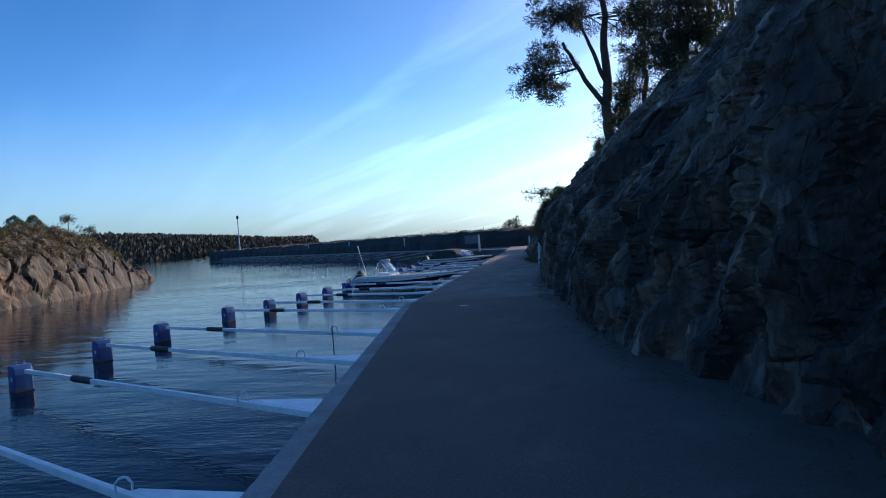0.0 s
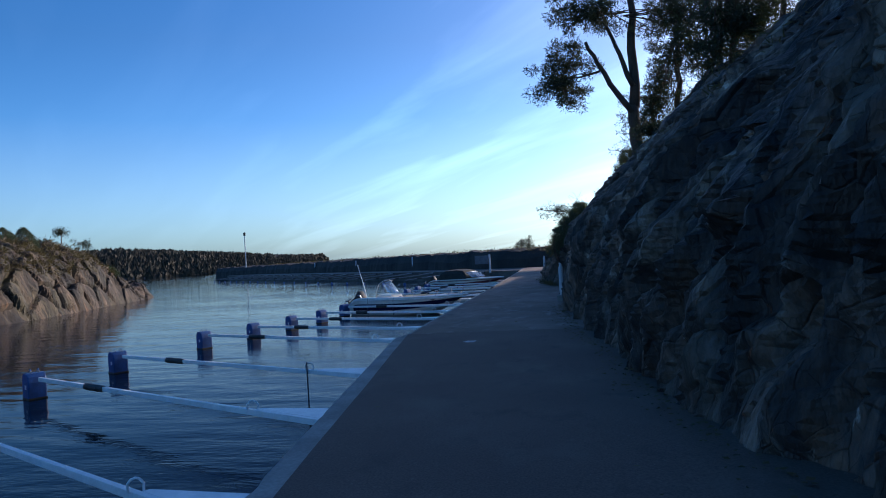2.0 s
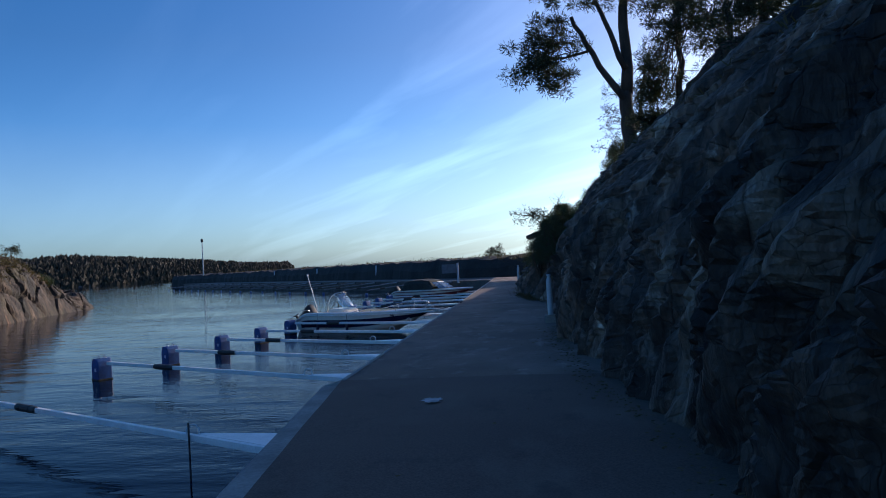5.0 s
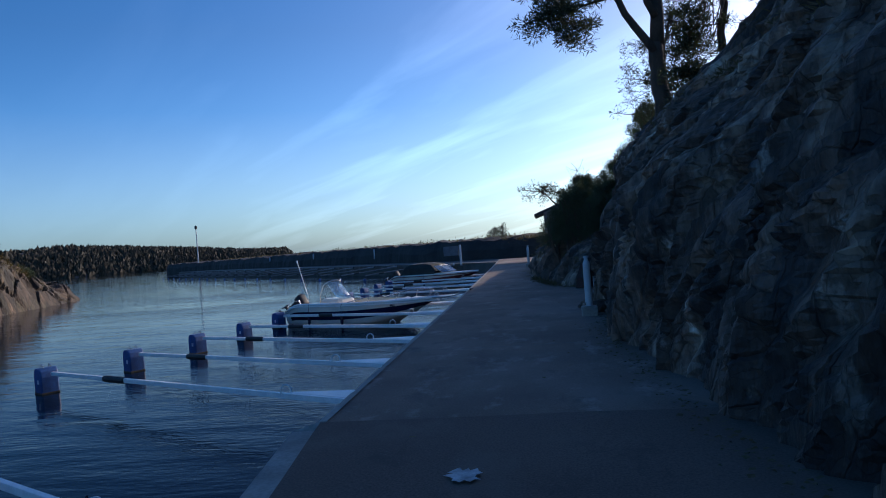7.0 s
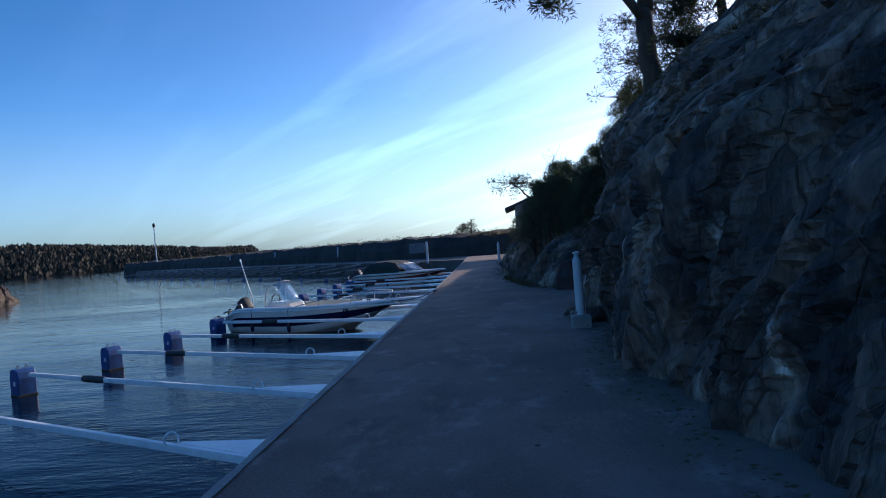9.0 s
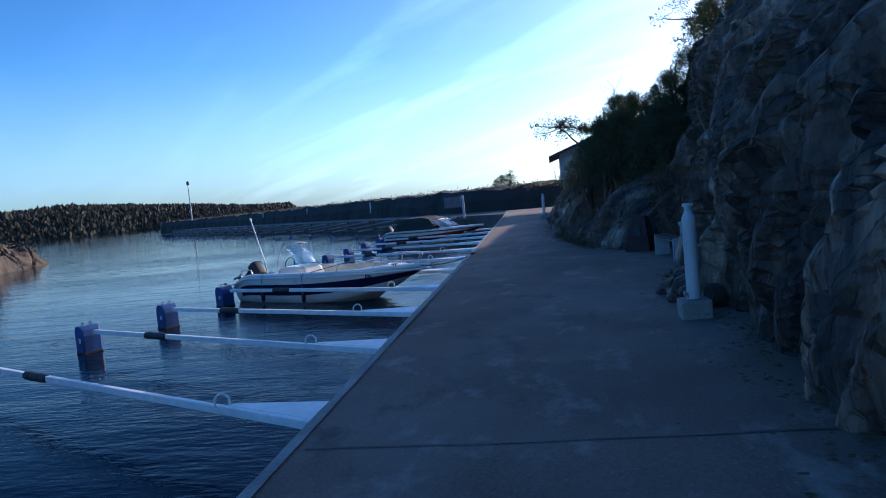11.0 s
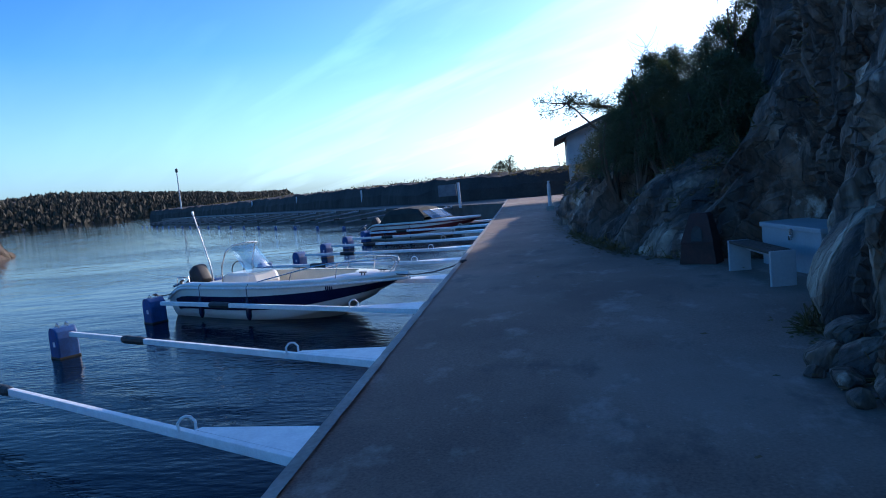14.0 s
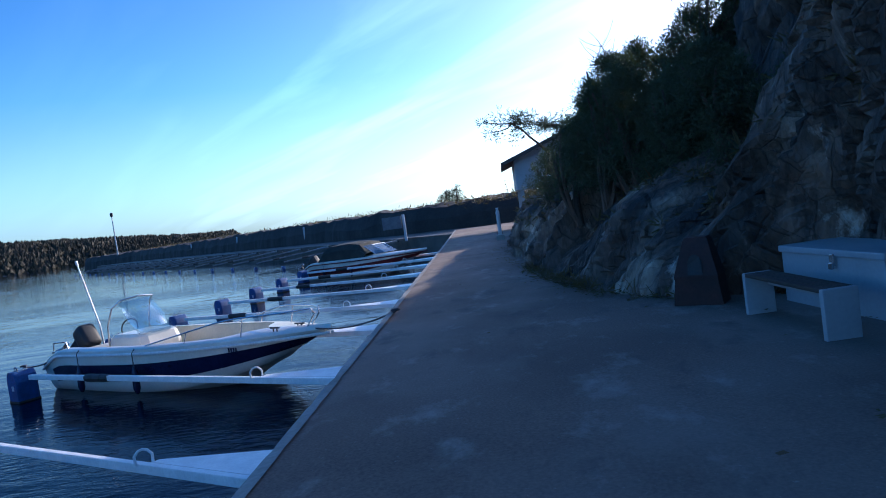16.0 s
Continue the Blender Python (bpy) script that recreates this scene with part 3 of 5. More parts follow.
# ---- foliage ----
def tuft(bm, c, r, count, length, width, rng, flat=1.0, mi=0):
    """Small leaf blades scattered in a clump."""
    for _ in range(count):
        d = Vector((rng.gauss(0, 1), rng.gauss(0, 1), rng.gauss(0, 1) * flat))
        if d.length < 1e-4:
            continue
        d.normalize()
        p = c + Vector((d.x, d.y, d.z)) * r * rng.random() ** 0.45
        a = (d + Vector((rng.uniform(-.8, .8), rng.uniform(-.8, .8), rng.uniform(-.5, .9)))).normalized()
        b = a.cross(Vector((rng.uniform(-1, 1), rng.uniform(-1, 1), rng.uniform(-1, 1)))).normalized()
        ln, w = length * rng.uniform(0.6, 1.3), width * rng.uniform(0.6, 1.3)
        f = bm.faces.new([bm.verts.new(p - b * w), bm.verts.new(p + b * w), bm.verts.new(p + a * ln + b * w * 0.4), bm.verts.new(p + a * ln - b * w * 0.4)])
        f.material_index = mi


def limb(bm, a, b, r0, r1, rng, bend=0.12, n=6, seg=7):
    a, b = Vector(a), Vector(b)
    ln = (b - a).length
    off = Vector((rng.uniform(-1, 1), rng.uniform(-1, 1), rng.uniform(-1, 1))) * ln * bend
    pts = [a.lerp(b, t) + off * math.sin(math.pi * t) + Vector((rng.uniform(-1, 1), rng.uniform(-1, 1), rng.uniform(-1, 1))) * ln * 0.015 for t in np.linspace(0, 1, n)]
    tube(bm, pts, [r0 + (r1 - r0) * t for t in np.linspace(0, 1, n)], seg)
    return pts


def pine(base, stems, masses, label, seed, leaf=M_NEEDLE, blade=(0.12, 0.013), density=1.0):
    """stems: (from, to, r0, r1); masses: (centre, radii, clumps), all from the base."""
    rng = random.Random(seed)
    t = thing("pine_tree", pose(*base), label, "tree")
    bm = bmesh.new()
    for a, b, r0, r1 in stems:
        limb(bm, a, b, r0, r1, rng, 0.07, 9, 9)
    tips = [Vector(b) for a, b, r0, r1 in stems]
    crown = bmesh.new()
    for c, rad, k in masses:
        c = Vector(c)
        tip = min(tips, key=lambda q: (q - c).length)
        for i in range(int(k * 1.15)):
            d = Vector((rng.gauss(0, .5), rng.gauss(0, .5), rng.gauss(0, .5)))
            p = c + Vector((d.x * rad[0], d.y * rad[1], d.z * rad[2]))
            if i % 3 == 0:
                limb(bm, tip.lerp(c, rng.random() * 0.8), p, 0.03, 0.008, rng, 0.15, 4, 4)
            tuft(crown, p, rng.uniform(0.18, 0.38), int(150 * density), blade[0], blade[1], rng, 0.55)
    part("trunk", bm, M_BARK, t, smooth=True)
    part("crown", crown, leaf, t)
    return t


def juniper(base, h, w, seed, label="dense dark green juniper bush on the rock"):
    rng = random.Random(seed)
    t = thing("juniper_bush", pose(*base), label, "bush", "junipers on the rock")
    st, crown = bmesh.new(), bmesh.new()
    for k in range(5):
        a = rng.uniform(0, 6.28)
        limb(st, (0, 0, -0.5), (math.cos(a) * w * 0.3, math.sin(a) * w * 0.3, h * rng.uniform(0.5, 0.9)), 0.05, 0.015, rng, 0.1, 5, 5)
    for k in range(int(95 * h * w)):
        z = rng.random() ** 0.8
        r = w * 0.5 * (1 - z ** 2.2) ** 0.6 * rng.uniform(0.55, 1.12)
        a = rng.uniform(0, 6.28)
        lean = 0.12 * math.sin(3 * a + seed)
        tuft(crown, Vector((math.cos(a) * r * (1 + lean), math.sin(a) * r * (1 + lean), z * h)), rng.uniform(0.09, 0.2), 105, 0.042, 0.0055, rng, 1.2)
    part("stem", st, M_BARK, t)
    part("crown", crown, M_JUNIPER, t)
    return t


def bare_shrub(base, h, seed, label="leafless thin shrub against the sky", spread=0.5):
    rng = random.Random(seed)
    t = thing("bare_shrub", pose(*base), label, "shrub")
    bm = bmesh.new()
    for k in range(5):
        a = rng.uniform(0, 6.28)
        top = Vector((math.cos(a) * h * spread * rng.random(), math.sin(a) * h * spread * rng.random(), h * rng.uniform(0.6, 1)))
        pts = limb(bm, (0, 0, -0.3), top, 0.018, 0.006, rng, 0.1, 6, 4)
        for q in pts[2:]:
            for _ in range(3):
                limb(bm, q, q + Vector((rng.uniform(-.3, .3), rng.uniform(-.3, .3), rng.uniform(0.05, .35))) * h * 0.6, 0.007, 0.003, rng, 0.1, 4, 3)
    part("branch", bm, M_TWIG, t)
    return t


def ground_under(y, d):
    """A place on the cliff, d metres in from its foot."""
    u = float(np.interp(d, PROF_D, np.linspace(0, 1, 10)))
    return cliff_point(y, u)


# ---- mooring floats and booms ----
def make_float():
    t = thing("mooring_float", pose(0, 0, 0), "blue plastic mooring float standing in the water", "float", "mooring floats")
    bm = bmesh.new()
    prof = [(-0.15, -0.55), (-0.17, -0.5), (-0.18, 0.3), (-0.155, 0.42), (-0.09, 0.49)]
    pts = prof + [(-x, z) for x, z in prof[::-1]]
    rows = [[(x * k, y, z * (1 if z > 0 else 1)) for x, z in pts] for y, k in ((-0.19, 0.9), (-0.16, 1.0), (0.0, 1.02), (0.16, 1.0), (0.19, 0.9))]
    vs = loft(bm, rows, closed=True)
    bm.faces.new(vs[0]), bm.faces.new(vs[-1][::-1])
    bmesh.ops.recalc_face_normals(bm, faces=bm.faces)
    part("drum", bm, M_BLUE, t)
    for y in (-0.08, 0.08):
        bm = bmesh.new()
        tube(bm, [(-0.05, y, 0.46), (-0.05, y, 0.54), (0, y, 0.57), (0.05, y, 0.54), (0.05, y, 0.46)], 0.012, 6)
        part("shackle", bm, M_STEEL, t, "steel shackle")
    bm = bmesh.new()
    box(bm, 0.04, -0.196, 0.2, 0.07, 0.012, 0.09, 0.004)
    part("plate", bm, M_PAINT, t, "small white number plate")
    bm = bmesh.new()
    box(bm, 0.0, 0.0, -0.06, 0.365, 0.39, 0.05, 0.01)
    part("weed_rim", bm, M_WEED, t, "dark weed at the water line").location.z = 0.0
    return t


def make_boom(length, plate, flare, M_WHITE=M_WHITE):
    """A boom along +x from its float (0) to the quay (length)."""
    t = thing("mooring_boom", pose(0, 0, 0), "pale galvanised mooring boom reaching from quay to float", "boom", "mooring booms")
    bm = bmesh.new()
    box(bm, length / 2 + 0.05, 0, 0, length - 0.1, 0.07, 0.085, 0.01)
    part("beam", bm, M_WHITE, t)
    bm = bmesh.new()
    tube(bm, [(length * 0.235, 0, 0), (length * 0.24, 0, 0), (length * 0.31, 0, 0), (length * 0.315, 0, 0)], [0.052, 0.066, 0.064, 0.052], 10)
    part("sleeve", bm, M_RUBBER, t, "black rubber sleeve on the beam")
    for xx in (0.255, 0.29):
        bm = bmesh.new()
        tube(bm, [(length * xx, 0, 0), (length * xx + 0.03, 0, 0)], 0.07, 10)
        part("strap", bm, M_RUBBER, t)
    bm = bmesh.new()
    r0 = length - plate
    tube(bm, [(r0, -0.05, 0.03), (r0, -0.055, 0.11), (r0 + 0.03, -0.03, 0.155), (r0 + 0.05, 0, 0.165), (r0 + 0.07, 0.03, 0.155), (r0 + 0.1, 0.055, 0.11), (r0 + 0.1, 0.05, 0.03)], 0.013, 7)
    part("mooring_ring", bm, M_WHITE, t, "white hoop for ropes")
    bm = bmesh.new()
    rows = [[(r0 + 0.12, 0.03, 0.045), (r0 + 0.12, 0.1, 0.045)], [(length, 0.03, 0.045), (length, flare, 0.045)]]
    top = [bm.verts.new(p) for p in (rows[0][0], rows[1][0], rows[1][1], rows[0][1])]
    bot = [bm.verts.new((v.co.x, v.co.y, v.co.z - 0.06)) for v in top]
    bm.faces.new(top), bm.faces.new(bot[::-1])
    for i in range(4):
        bm.faces.new((top[i], bot[i], bot[(i + 1) % 4], top[(i + 1) % 4]))
    bmesh.ops.recalc_face_normals(bm, faces=bm.faces)
    part("step_plate", bm, M_WHITE, t, "triangular white step plate")
    for yy in (0.0, flare - 0.08):
        bm = bmesh.new()
        box(bm, length + 0.03, yy, 0.02, 0.12, 0.14, 0.2, 0.01)
        part("hinge", bm, M_STEEL, t, "steel hinge on the quay")
    return t


FLOATS = [(-11.55, 5.4), (-11.5, 8.3), (-11.4, 11.3), (-11.98, 14.71), (-12.32, 17.97), (-12.47, 22.53), (-11.87, 24.86), (-11.55, 27.51), (-11.24, 29.97), (-11.27, 32.97)]
FLOATS += [(-11.2 - 0.03 * k, 32.97 + 3.08 * k) for k in range(1, 8)]
SKEW = -0.56
FLOAT_Z = -1.03
float_master = make_float()
for k, (fx, fy) in enumerate(FLOATS):
    qy = fy
    for _ in range(6):
        qx = edge_x(qy) - (0.3 if qy < 14.5 else 0.04)
        qy = fy + (qx - fx) * SKEW
    length = math.hypot(qx - fx, qy - fy) - 0.22
    ang = math.degrees(math.atan2(qy - fy, qx - fx))
    c, s_ = math.cos(radians(ang)), math.sin(radians(ang))
    m = pose(fx + 0.25, fy - 0.14, FLOAT_Z, 0, 0, ang)
    if k == 0:
        float_master.matrix_world = m
    else:
        copy_thing(float_master, m)
    rise = math.degrees(math.atan2(0.12, length))
    b = make_boom(length, 2.35, 1.02)
    b.matrix_world = pose(fx + 0.25 + 0.22 * c, fy - 0.14 + 0.22 * s_, -0.66, 0, -rise, ang)
    if k == 4:
        bm = bmesh.new()
        tube(bm, [(length - 2.3, -0.06, 0.2), (length - 2.3, -0.065, -0.55)], 0.014, 6)
        part("rod", bm, M_ROPE, b, "thin dark rod hanging to the water")

FAR_TURN = math.degrees(math.atan2(OUT.y, OUT.x))
far_float = copy_thing(float_master, pose(FAR0.x, FAR0.y, FLOAT_Z, 0, 0, FAR_TURN) @ Matrix.Diagonal((0.75, 0.75, 0.62, 1)))
for o in (far_float,):
    o["group"], o["label"] = "far mooring floats", "blue mooring float off the breakwater quay"
far_boom = make_boom(5.7, 1.6, 0.7, M_SHADED_STEEL)
far_boom.matrix_world = Matrix.Translation(FAR0 + Vector((0, 0, -0.6))) @ pose(0, 0, 0, 0, -3.5, math.degrees(math.atan2(OUT.y, OUT.x)))
far_boom["group"] = "far mooring booms"
for k in range(1, 20):
    p = FAR0 + BERTH * 4.85 * k
    copy_thing(far_float, pose(p.x, p.y, FLOAT_Z, 0, 0, FAR_TURN) @ Matrix.Diagonal((0.75, 0.75, 0.62, 1)))
    copy_thing(far_boom, Matrix.Translation(p + Vector((0, 0, -0.6))) @ pose(0, 0, 0, 0, -3.5, math.degrees(math.atan2(OUT.y, OUT.x))))


# ---- boats ----
def hull_rows(L, B, n=26):
    """Stations from stern (x=0) to bow (x=L): half sections from keel to gunwale."""
    out = []
    for t in np.linspace(0, 1, n):
        w = B / 2 * (0.94 + 0.06 * math.sin(math.pi * min(1, t * 1.6))) * (1 - max(0, (t - 0.42) / 0.58) ** 2.3)
        w = max(w, 0.012)
        rake = L * (t if t < 0.9 else t)
        keel = -0.28 + (0.62 if t > 0.55 else 0) * max(0, (t - 0.55) / 0.45) ** 2.4 * 1.55
        gun = 0.76 - 0.26 * max(0.0, 1 - t / 0.1) ** 1.5 + 0.08 * t ** 1.8
        chine = -0.02 + 0.5 * max(0, (t - 0.35) / 0.65) ** 2.0
        chine = min(chine, gun - 0.2)
        keel = min(keel, chine - 0.02) if t < 0.97 else min(keel, gun - 0.1)
        out.append((rake, w, keel, chine, gun))
    return out


def bow_rake(x):
    return 1.35 * max(0.0, (x - 3.2) / 3.3) ** 1.6


def section(st, side):
    x, w, keel, chine, gun = st
    s = side
    r = bow_rake(x)
    pts = [(x - r, 0.0, keel), (x - r * 0.85, s * w * 0.42, keel + (chine - keel) * 0.55), (x - r * 0.62, s * w * 0.78, chine), (x - r * 0.58, s * w * 0.84, chine + 0.03)]
    for f in (0.18, 0.36, 0.54, 0.72, 0.88, 1.0):
        pts.append((x - r * 0.58 * (1 - f), s * w * (0.84 + 0.16 * f ** 0.7), chine + 0.03 + (gun - chine - 0.03) * f))
    return pts


def boat(m, L, B, band, label, console=True, canopy=False):
    t = thing("motorboat", m, label, "boat", "moored boats")
    sts = hull_rows(L, B)
    bm = bmesh.new()
    for s in (-1, 1):
        loft(bm, [section(st, s) for st in sts], flip=(s > 0))
    st = section(sts[0], 1) + section(sts[0], -1)[:0:-1]
    bm.faces.new([bm.verts.new((p[0] - 0.001, p[1], p[2])) for p in st])
    bmesh.ops.remove_doubles(bm, verts=bm.verts, dist=0.003)
    bmesh.ops.recalc_face_normals(bm, faces=bm.faces)
    part("hull", bm, M_GEL, t, smooth=True)
    for s in (-1, 1):                       # coloured band
        bm = bmesh.new()
        rows = []
        for st in sts[1:]:
            x, w, keel, chine, gun = st
            row = []
            for f in (0.26, 0.36, 0.47, 0.57, 0.66):
                f2 = f + 0.06 * (x / L) ** 2
                row.append((x - bow_rake(x) * 0.58 * (1 - f2), s * (w * (0.84 + 0.16 * f2 ** 0.7) + 0.008), chine + 0.03 + (gun - chine - 0.03) * f2))
            rows.append(row)
        loft(bm, rows, flip=(s > 0))
        part("hull_band", bm, band, t, "dark coloured band along the topside")
        bm = bmesh.new()
        tube(bm, [(x, s * (w + 0.012), gun - 0.07) for x, w, k, c, gun in sts], 0.026, 8)
        part("rubbing_strake", bm, M_PAINT if band is M_NAVY else M_RED, t)
    # side deck and cockpit
    bm = bmesh.new()
    cut = 0.72 if console else 0.42
    inner = []
    for x, w, k, c, gun in sts:
        tt = x / L
        iw = max(0.0, w - 0.2) if tt < cut else max(0.0, (w - 0.2) * max(0, 1 - (tt - cut) / 0.06))
        inner.append(iw)
    for s in (-1, 1):
        rows = [[(x, s * w, gun), (x, s * (w - 0.03 if w > .06 else w * .5), gun + 0.028), (x, s * iw, gun + 0.035 + 0.03 * (1 - iw))] for (x, w, k, c, gun), iw in zip(sts, inner)]
        loft(bm, rows, flip=(s < 0))
    bmesh.ops.recalc_face_normals(bm, faces=bm.faces)
    part("side_deck", bm, M_GEL, t, smooth=True)
    bm = bmesh.new()
    keep = [(st, iw) for st, iw in zip(sts, inner) if iw > 0.05]
    rows = [[(st[0], -iw, st[4] + 0.03), (st[0], -iw * 0.93, 0.24), (st[0], iw * 0.93, 0.24), (st[0], iw, st[4] + 0.03)] for st, iw in keep]
    loft(bm, rows)
    for r in (rows[0], rows[-1]):
        bm.faces.new([bm.verts.new(p) for p in r])
    part("cockpit", bm, M_CREAM, t, "cream moulded cockpit liner")
    # outboard
    bm = bmesh.new()
    box(bm, -0.12, 0, 1.0, 0.5, 0.36, 0.36, 0.09)
    motor = part("outboard_motor", bm, M_RUBBER, t, "black outboard motor tilted on the stern", True)
    motor.matrix_local = pose(-0.42, 0.0, 0.5, 0, 56, 0) @ pose(0.02, 0, -0.6)
    for nm, args, mt in (("leg", (-0.22, 0, 0.55, 0.19, 0.13, 0.72, 0.03), M_RUBBER), ("gearcase", (-0.25, 0, 0.12, 0.4, 0.1, 0.1, 0.03), M_RUBBER), ("clamp", (-0.02, 0, 0.6, 0.2, 0.26, 0.2, 0.03), M_STEEL)):
        bm = bmesh.new()
        box(bm, *args)
        part(nm, bm, mt, motor)
    bm = bmesh.new()
    for a in range(3):
        q = Matrix.Rotation(a * 2.094, 4, "X")
        box(bm, 0, 0, 0.1, 0.03, 0.09, 0.16, 0.01, Matrix.Translation((-0.47, 0, 0.12)) @ q)
    part("propeller", bm, M_STEEL, motor)
    if console:
        bm = bmesh.new()
        tube(bm, [(0.0, 0.25, 0.5), (-0.05, 0.25, 1.0), (-0.5, 0.25, 2.3)], [0.02, 0.018, 0.014], 8)
        tube(bm, [(-0.5, 0.25, 2.3), (-0.53, 0.25, 2.38)], 0.03, 8)
        part("aerial", bm, M_PAINT, t, "white whip aerial leaning aft")
    # fenders on the near side
    for xx, s in ((L * 0.22, -1), (L * 0.47, -1)):
        bm = bmesh.new()
        w = float(np.interp(xx, [q[0] for q in sts], [q[1] for q in sts])) + 0.07
        tube(bm, [(xx, s * w, 0.52), (xx, s * w, 0.47), (xx, s * w, 0.4), (xx, s * w, 0.14), (xx, s * w, 0.08), (xx, s * w, 0.05)], [0.012, 0.03, 0.058, 0.058, 0.035, 0.012], 10)
        part("fender", bm, M_NAVY, t, "dark blue fender", True)
        bm = bmesh.new()
        tube(bm, [(xx, s * (w - 0.06), 0.8), (xx, s * w, 0.74), (xx, s * w, 0.5)], 0.009, 5)
        part("fender_line", bm, M_ROPE, t)
    # cleats
    for xx, yy in ((L * 0.9, 0.0), (L * 0.86, -0.28), (0.2, -B * 0.4), (0.2, B * 0.4)):
        z = float(np.interp(xx, [q[0] for q in sts], [q[4] for q in sts])) + 0.06
        bm = bmesh.new()
        tube(bm, [(xx - 0.1, yy, z + 0.04), (xx + 0.1, yy, z + 0.04)], 0.014, 6)
        tube(bm, [(xx - 0.04, yy, z - 0.03), (xx - 0.04, yy, z + 0.04)], 0.012, 6)
        tube(bm, [(xx + 0.04, yy, z - 0.03), (xx + 0.04, yy, z + 0.04)], 0.012, 6)
        part("cleat", bm, M_RUBBER, t)
    if console:
        bm = bmesh.new()
        rows = []
        for zz, x0, x1, w in ((0.24, L * 0.195, L * 0.365, 0.42), (0.7, L * 0.195, L * 0.365, 0.42), (0.86, L * 0.210, L * 0.355, 0.4), (0.92, L * 0.225, L * 0.340, 0.37)):
            rows.append([(x0, -w, zz), (x1 - 0.08, -w, zz), (x1, -w * 0.7, zz), (x1, w * 0.7, zz), (x1 - 0.08, w, zz), (x0, w, zz)])
        vs = loft(bm, rows, closed=True)
        bm.faces.new(vs[-1])
        bmesh.ops.recalc_face_normals(bm, faces=bm.faces)
        part("console", bm, M_GEL, t, "white steering console")
        bm = bmesh.new()
        rows = [[(L * 0.340, -0.37, 0.9), (L * 0.360, -0.2, 0.9), (L * 0.360, 0.2, 0.9), (L * 0.340, 0.37, 0.9)], [(L * 0.295, -0.38, 1.2), (L * 0.310, -0.2, 1.2), (L * 0.310, 0.2, 1.2), (L * 0.295, 0.38, 1.2)], [(L * 0.255, -0.34, 1.5), (L * 0.265, -0.2, 1.52), (L * 0.265, 0.2, 1.52), (L * 0.255, 0.34, 1.5)]]
        loft(bm, rows)
        w_ = part("windscreen", bm, M_GLASS, t, "clear perspex windscreen catching the light", True)
        mod = w_.modifiers.new("thick", "SOLIDIFY")
        mod.thickness = 0.008
        bm = bmesh.new()
        tube(bm, [(L * 0.205, -0.44, 0.72), (L * 0.210, -0.43, 1.1), (L * 0.235, -0.4, 1.42), (L * 0.265, -0.34, 1.54), (L * 0.275, 0, 1.58), (L * 0.265, 0.34, 1.54), (L * 0.235, 0.4, 1.42), (L * 0.210, 0.43, 1.1), (L * 0.205, 0.44, 0.72)], 0.016, 7)
        part("windscreen_rail", bm, M_STEEL, t, "bent steel tube round the windscreen")
        bm = bmesh.new()
        box(bm, L * 0.110, 0, 0.46, 0.5, 1.2, 0.46, 0.05)
        part("helm_seat", bm, M_CREAM, t)
        bm = bmesh.new()
        tube(bm, [(L * 0.210 + 0.16 * math.sin(a) * 0.25, 0.17 * math.cos(a), 0.98 + 0.17 * math.sin(a)) for a in np.linspace(0, 6.283, 20)], 0.014, 6, False)
        part("steering_wheel", bm, M_RUBBER, t)
        for s in (-1, 1):
            bm = bmesh.new()
            pts = []
            for f in np.linspace(0.5, 0.955, 9):
                st = min(sts, key=lambda q: abs(q[0] - f * L))
                up = 0.28 * min(1, (f - 0.5) / 0.25)
                pts.append((f * L, s * max(st[1] - 0.07, 0.06), st[4] + 0.05 + up))
            pts.append((pts[-1][0] + 0.04, pts[-1][1] * 0.6, pts[-1][2] - 0.08))
            tube(bm, pts, 0.013, 7)
            for f in (0.64, 0.8):
                st = min(sts, key=lambda q: abs(q[0] - f * L))
                tube(bm, [((f - 0.015) * L, s * (st[1] - 0.07), st[4] + 0.02), (f * L, s * (st[1] - 0.07), st[4] + 0.05 + 0.28 * min(1, (f - 0.5) / 0.25))], 0.011, 6)
            tube(bm, [pts[-1], (pts[-1][0] - 0.2, pts[-1][1], sts[-3][4] + 0.03)], 0.012, 6)
            part("bow_rail", bm, M_STEEL, t, "stainless bow rail")
        bm = bmesh.new()
        tube(bm, [(0.25, -B * 0.42, 0.76), (0.28, -B * 0.42, 0.9), (0.75, -B * 0.43, 0.92), (0.8, -B * 0.43, 0.78)], 0.013, 6)
        part("stern_rail", bm, M_STEEL, t)
        bm = bmesh.new()
        for k in range(4):
            box(bm, L * 0.765 + k * 0.055, 0, 0, 0.035, 0.006, 0.07)
        st = min(sts, key=lambda q: abs(q[0] - 0.78 * L))
        o = part("registration_mark", bm, M_NAVY, t, "small dark registration letters")
        o.location = (0, -st[1] * 0.985 - 0.012, st[4] - 0.13)
    if canopy:
        bm = bmesh.new()
        rows = []
        for f, zz, k in ((0.16, 0.84, 0.98), (0.2, 1.32, 0.9), (0.26, 1.46, 0.84), (0.42, 1.5, 0.82), (0.52, 1.42, 0.84), (0.58, 1.0, 0.9)):
            st = min(sts, key=lambda q: abs(q[0] - f * L))
            w = st[1] * k
            rows.append([(f * L, -w, 0.8), (f * L, -w * 0.98, 0.8 + (zz - 0.8) * 0.6), (f * L, -w * 0.82, zz - 0.03), (f * L, 0, zz + 0.03), (f * L, w * 0.82, zz - 0.03), (f * L, w * 0.98, 0.8 + (zz - 0.8) * 0.6), (f * L, w, 0.8)])
        loft(bm, rows)
        part("canopy", bm, M_CANVAS, t, "dark canvas canopy over the cockpit")
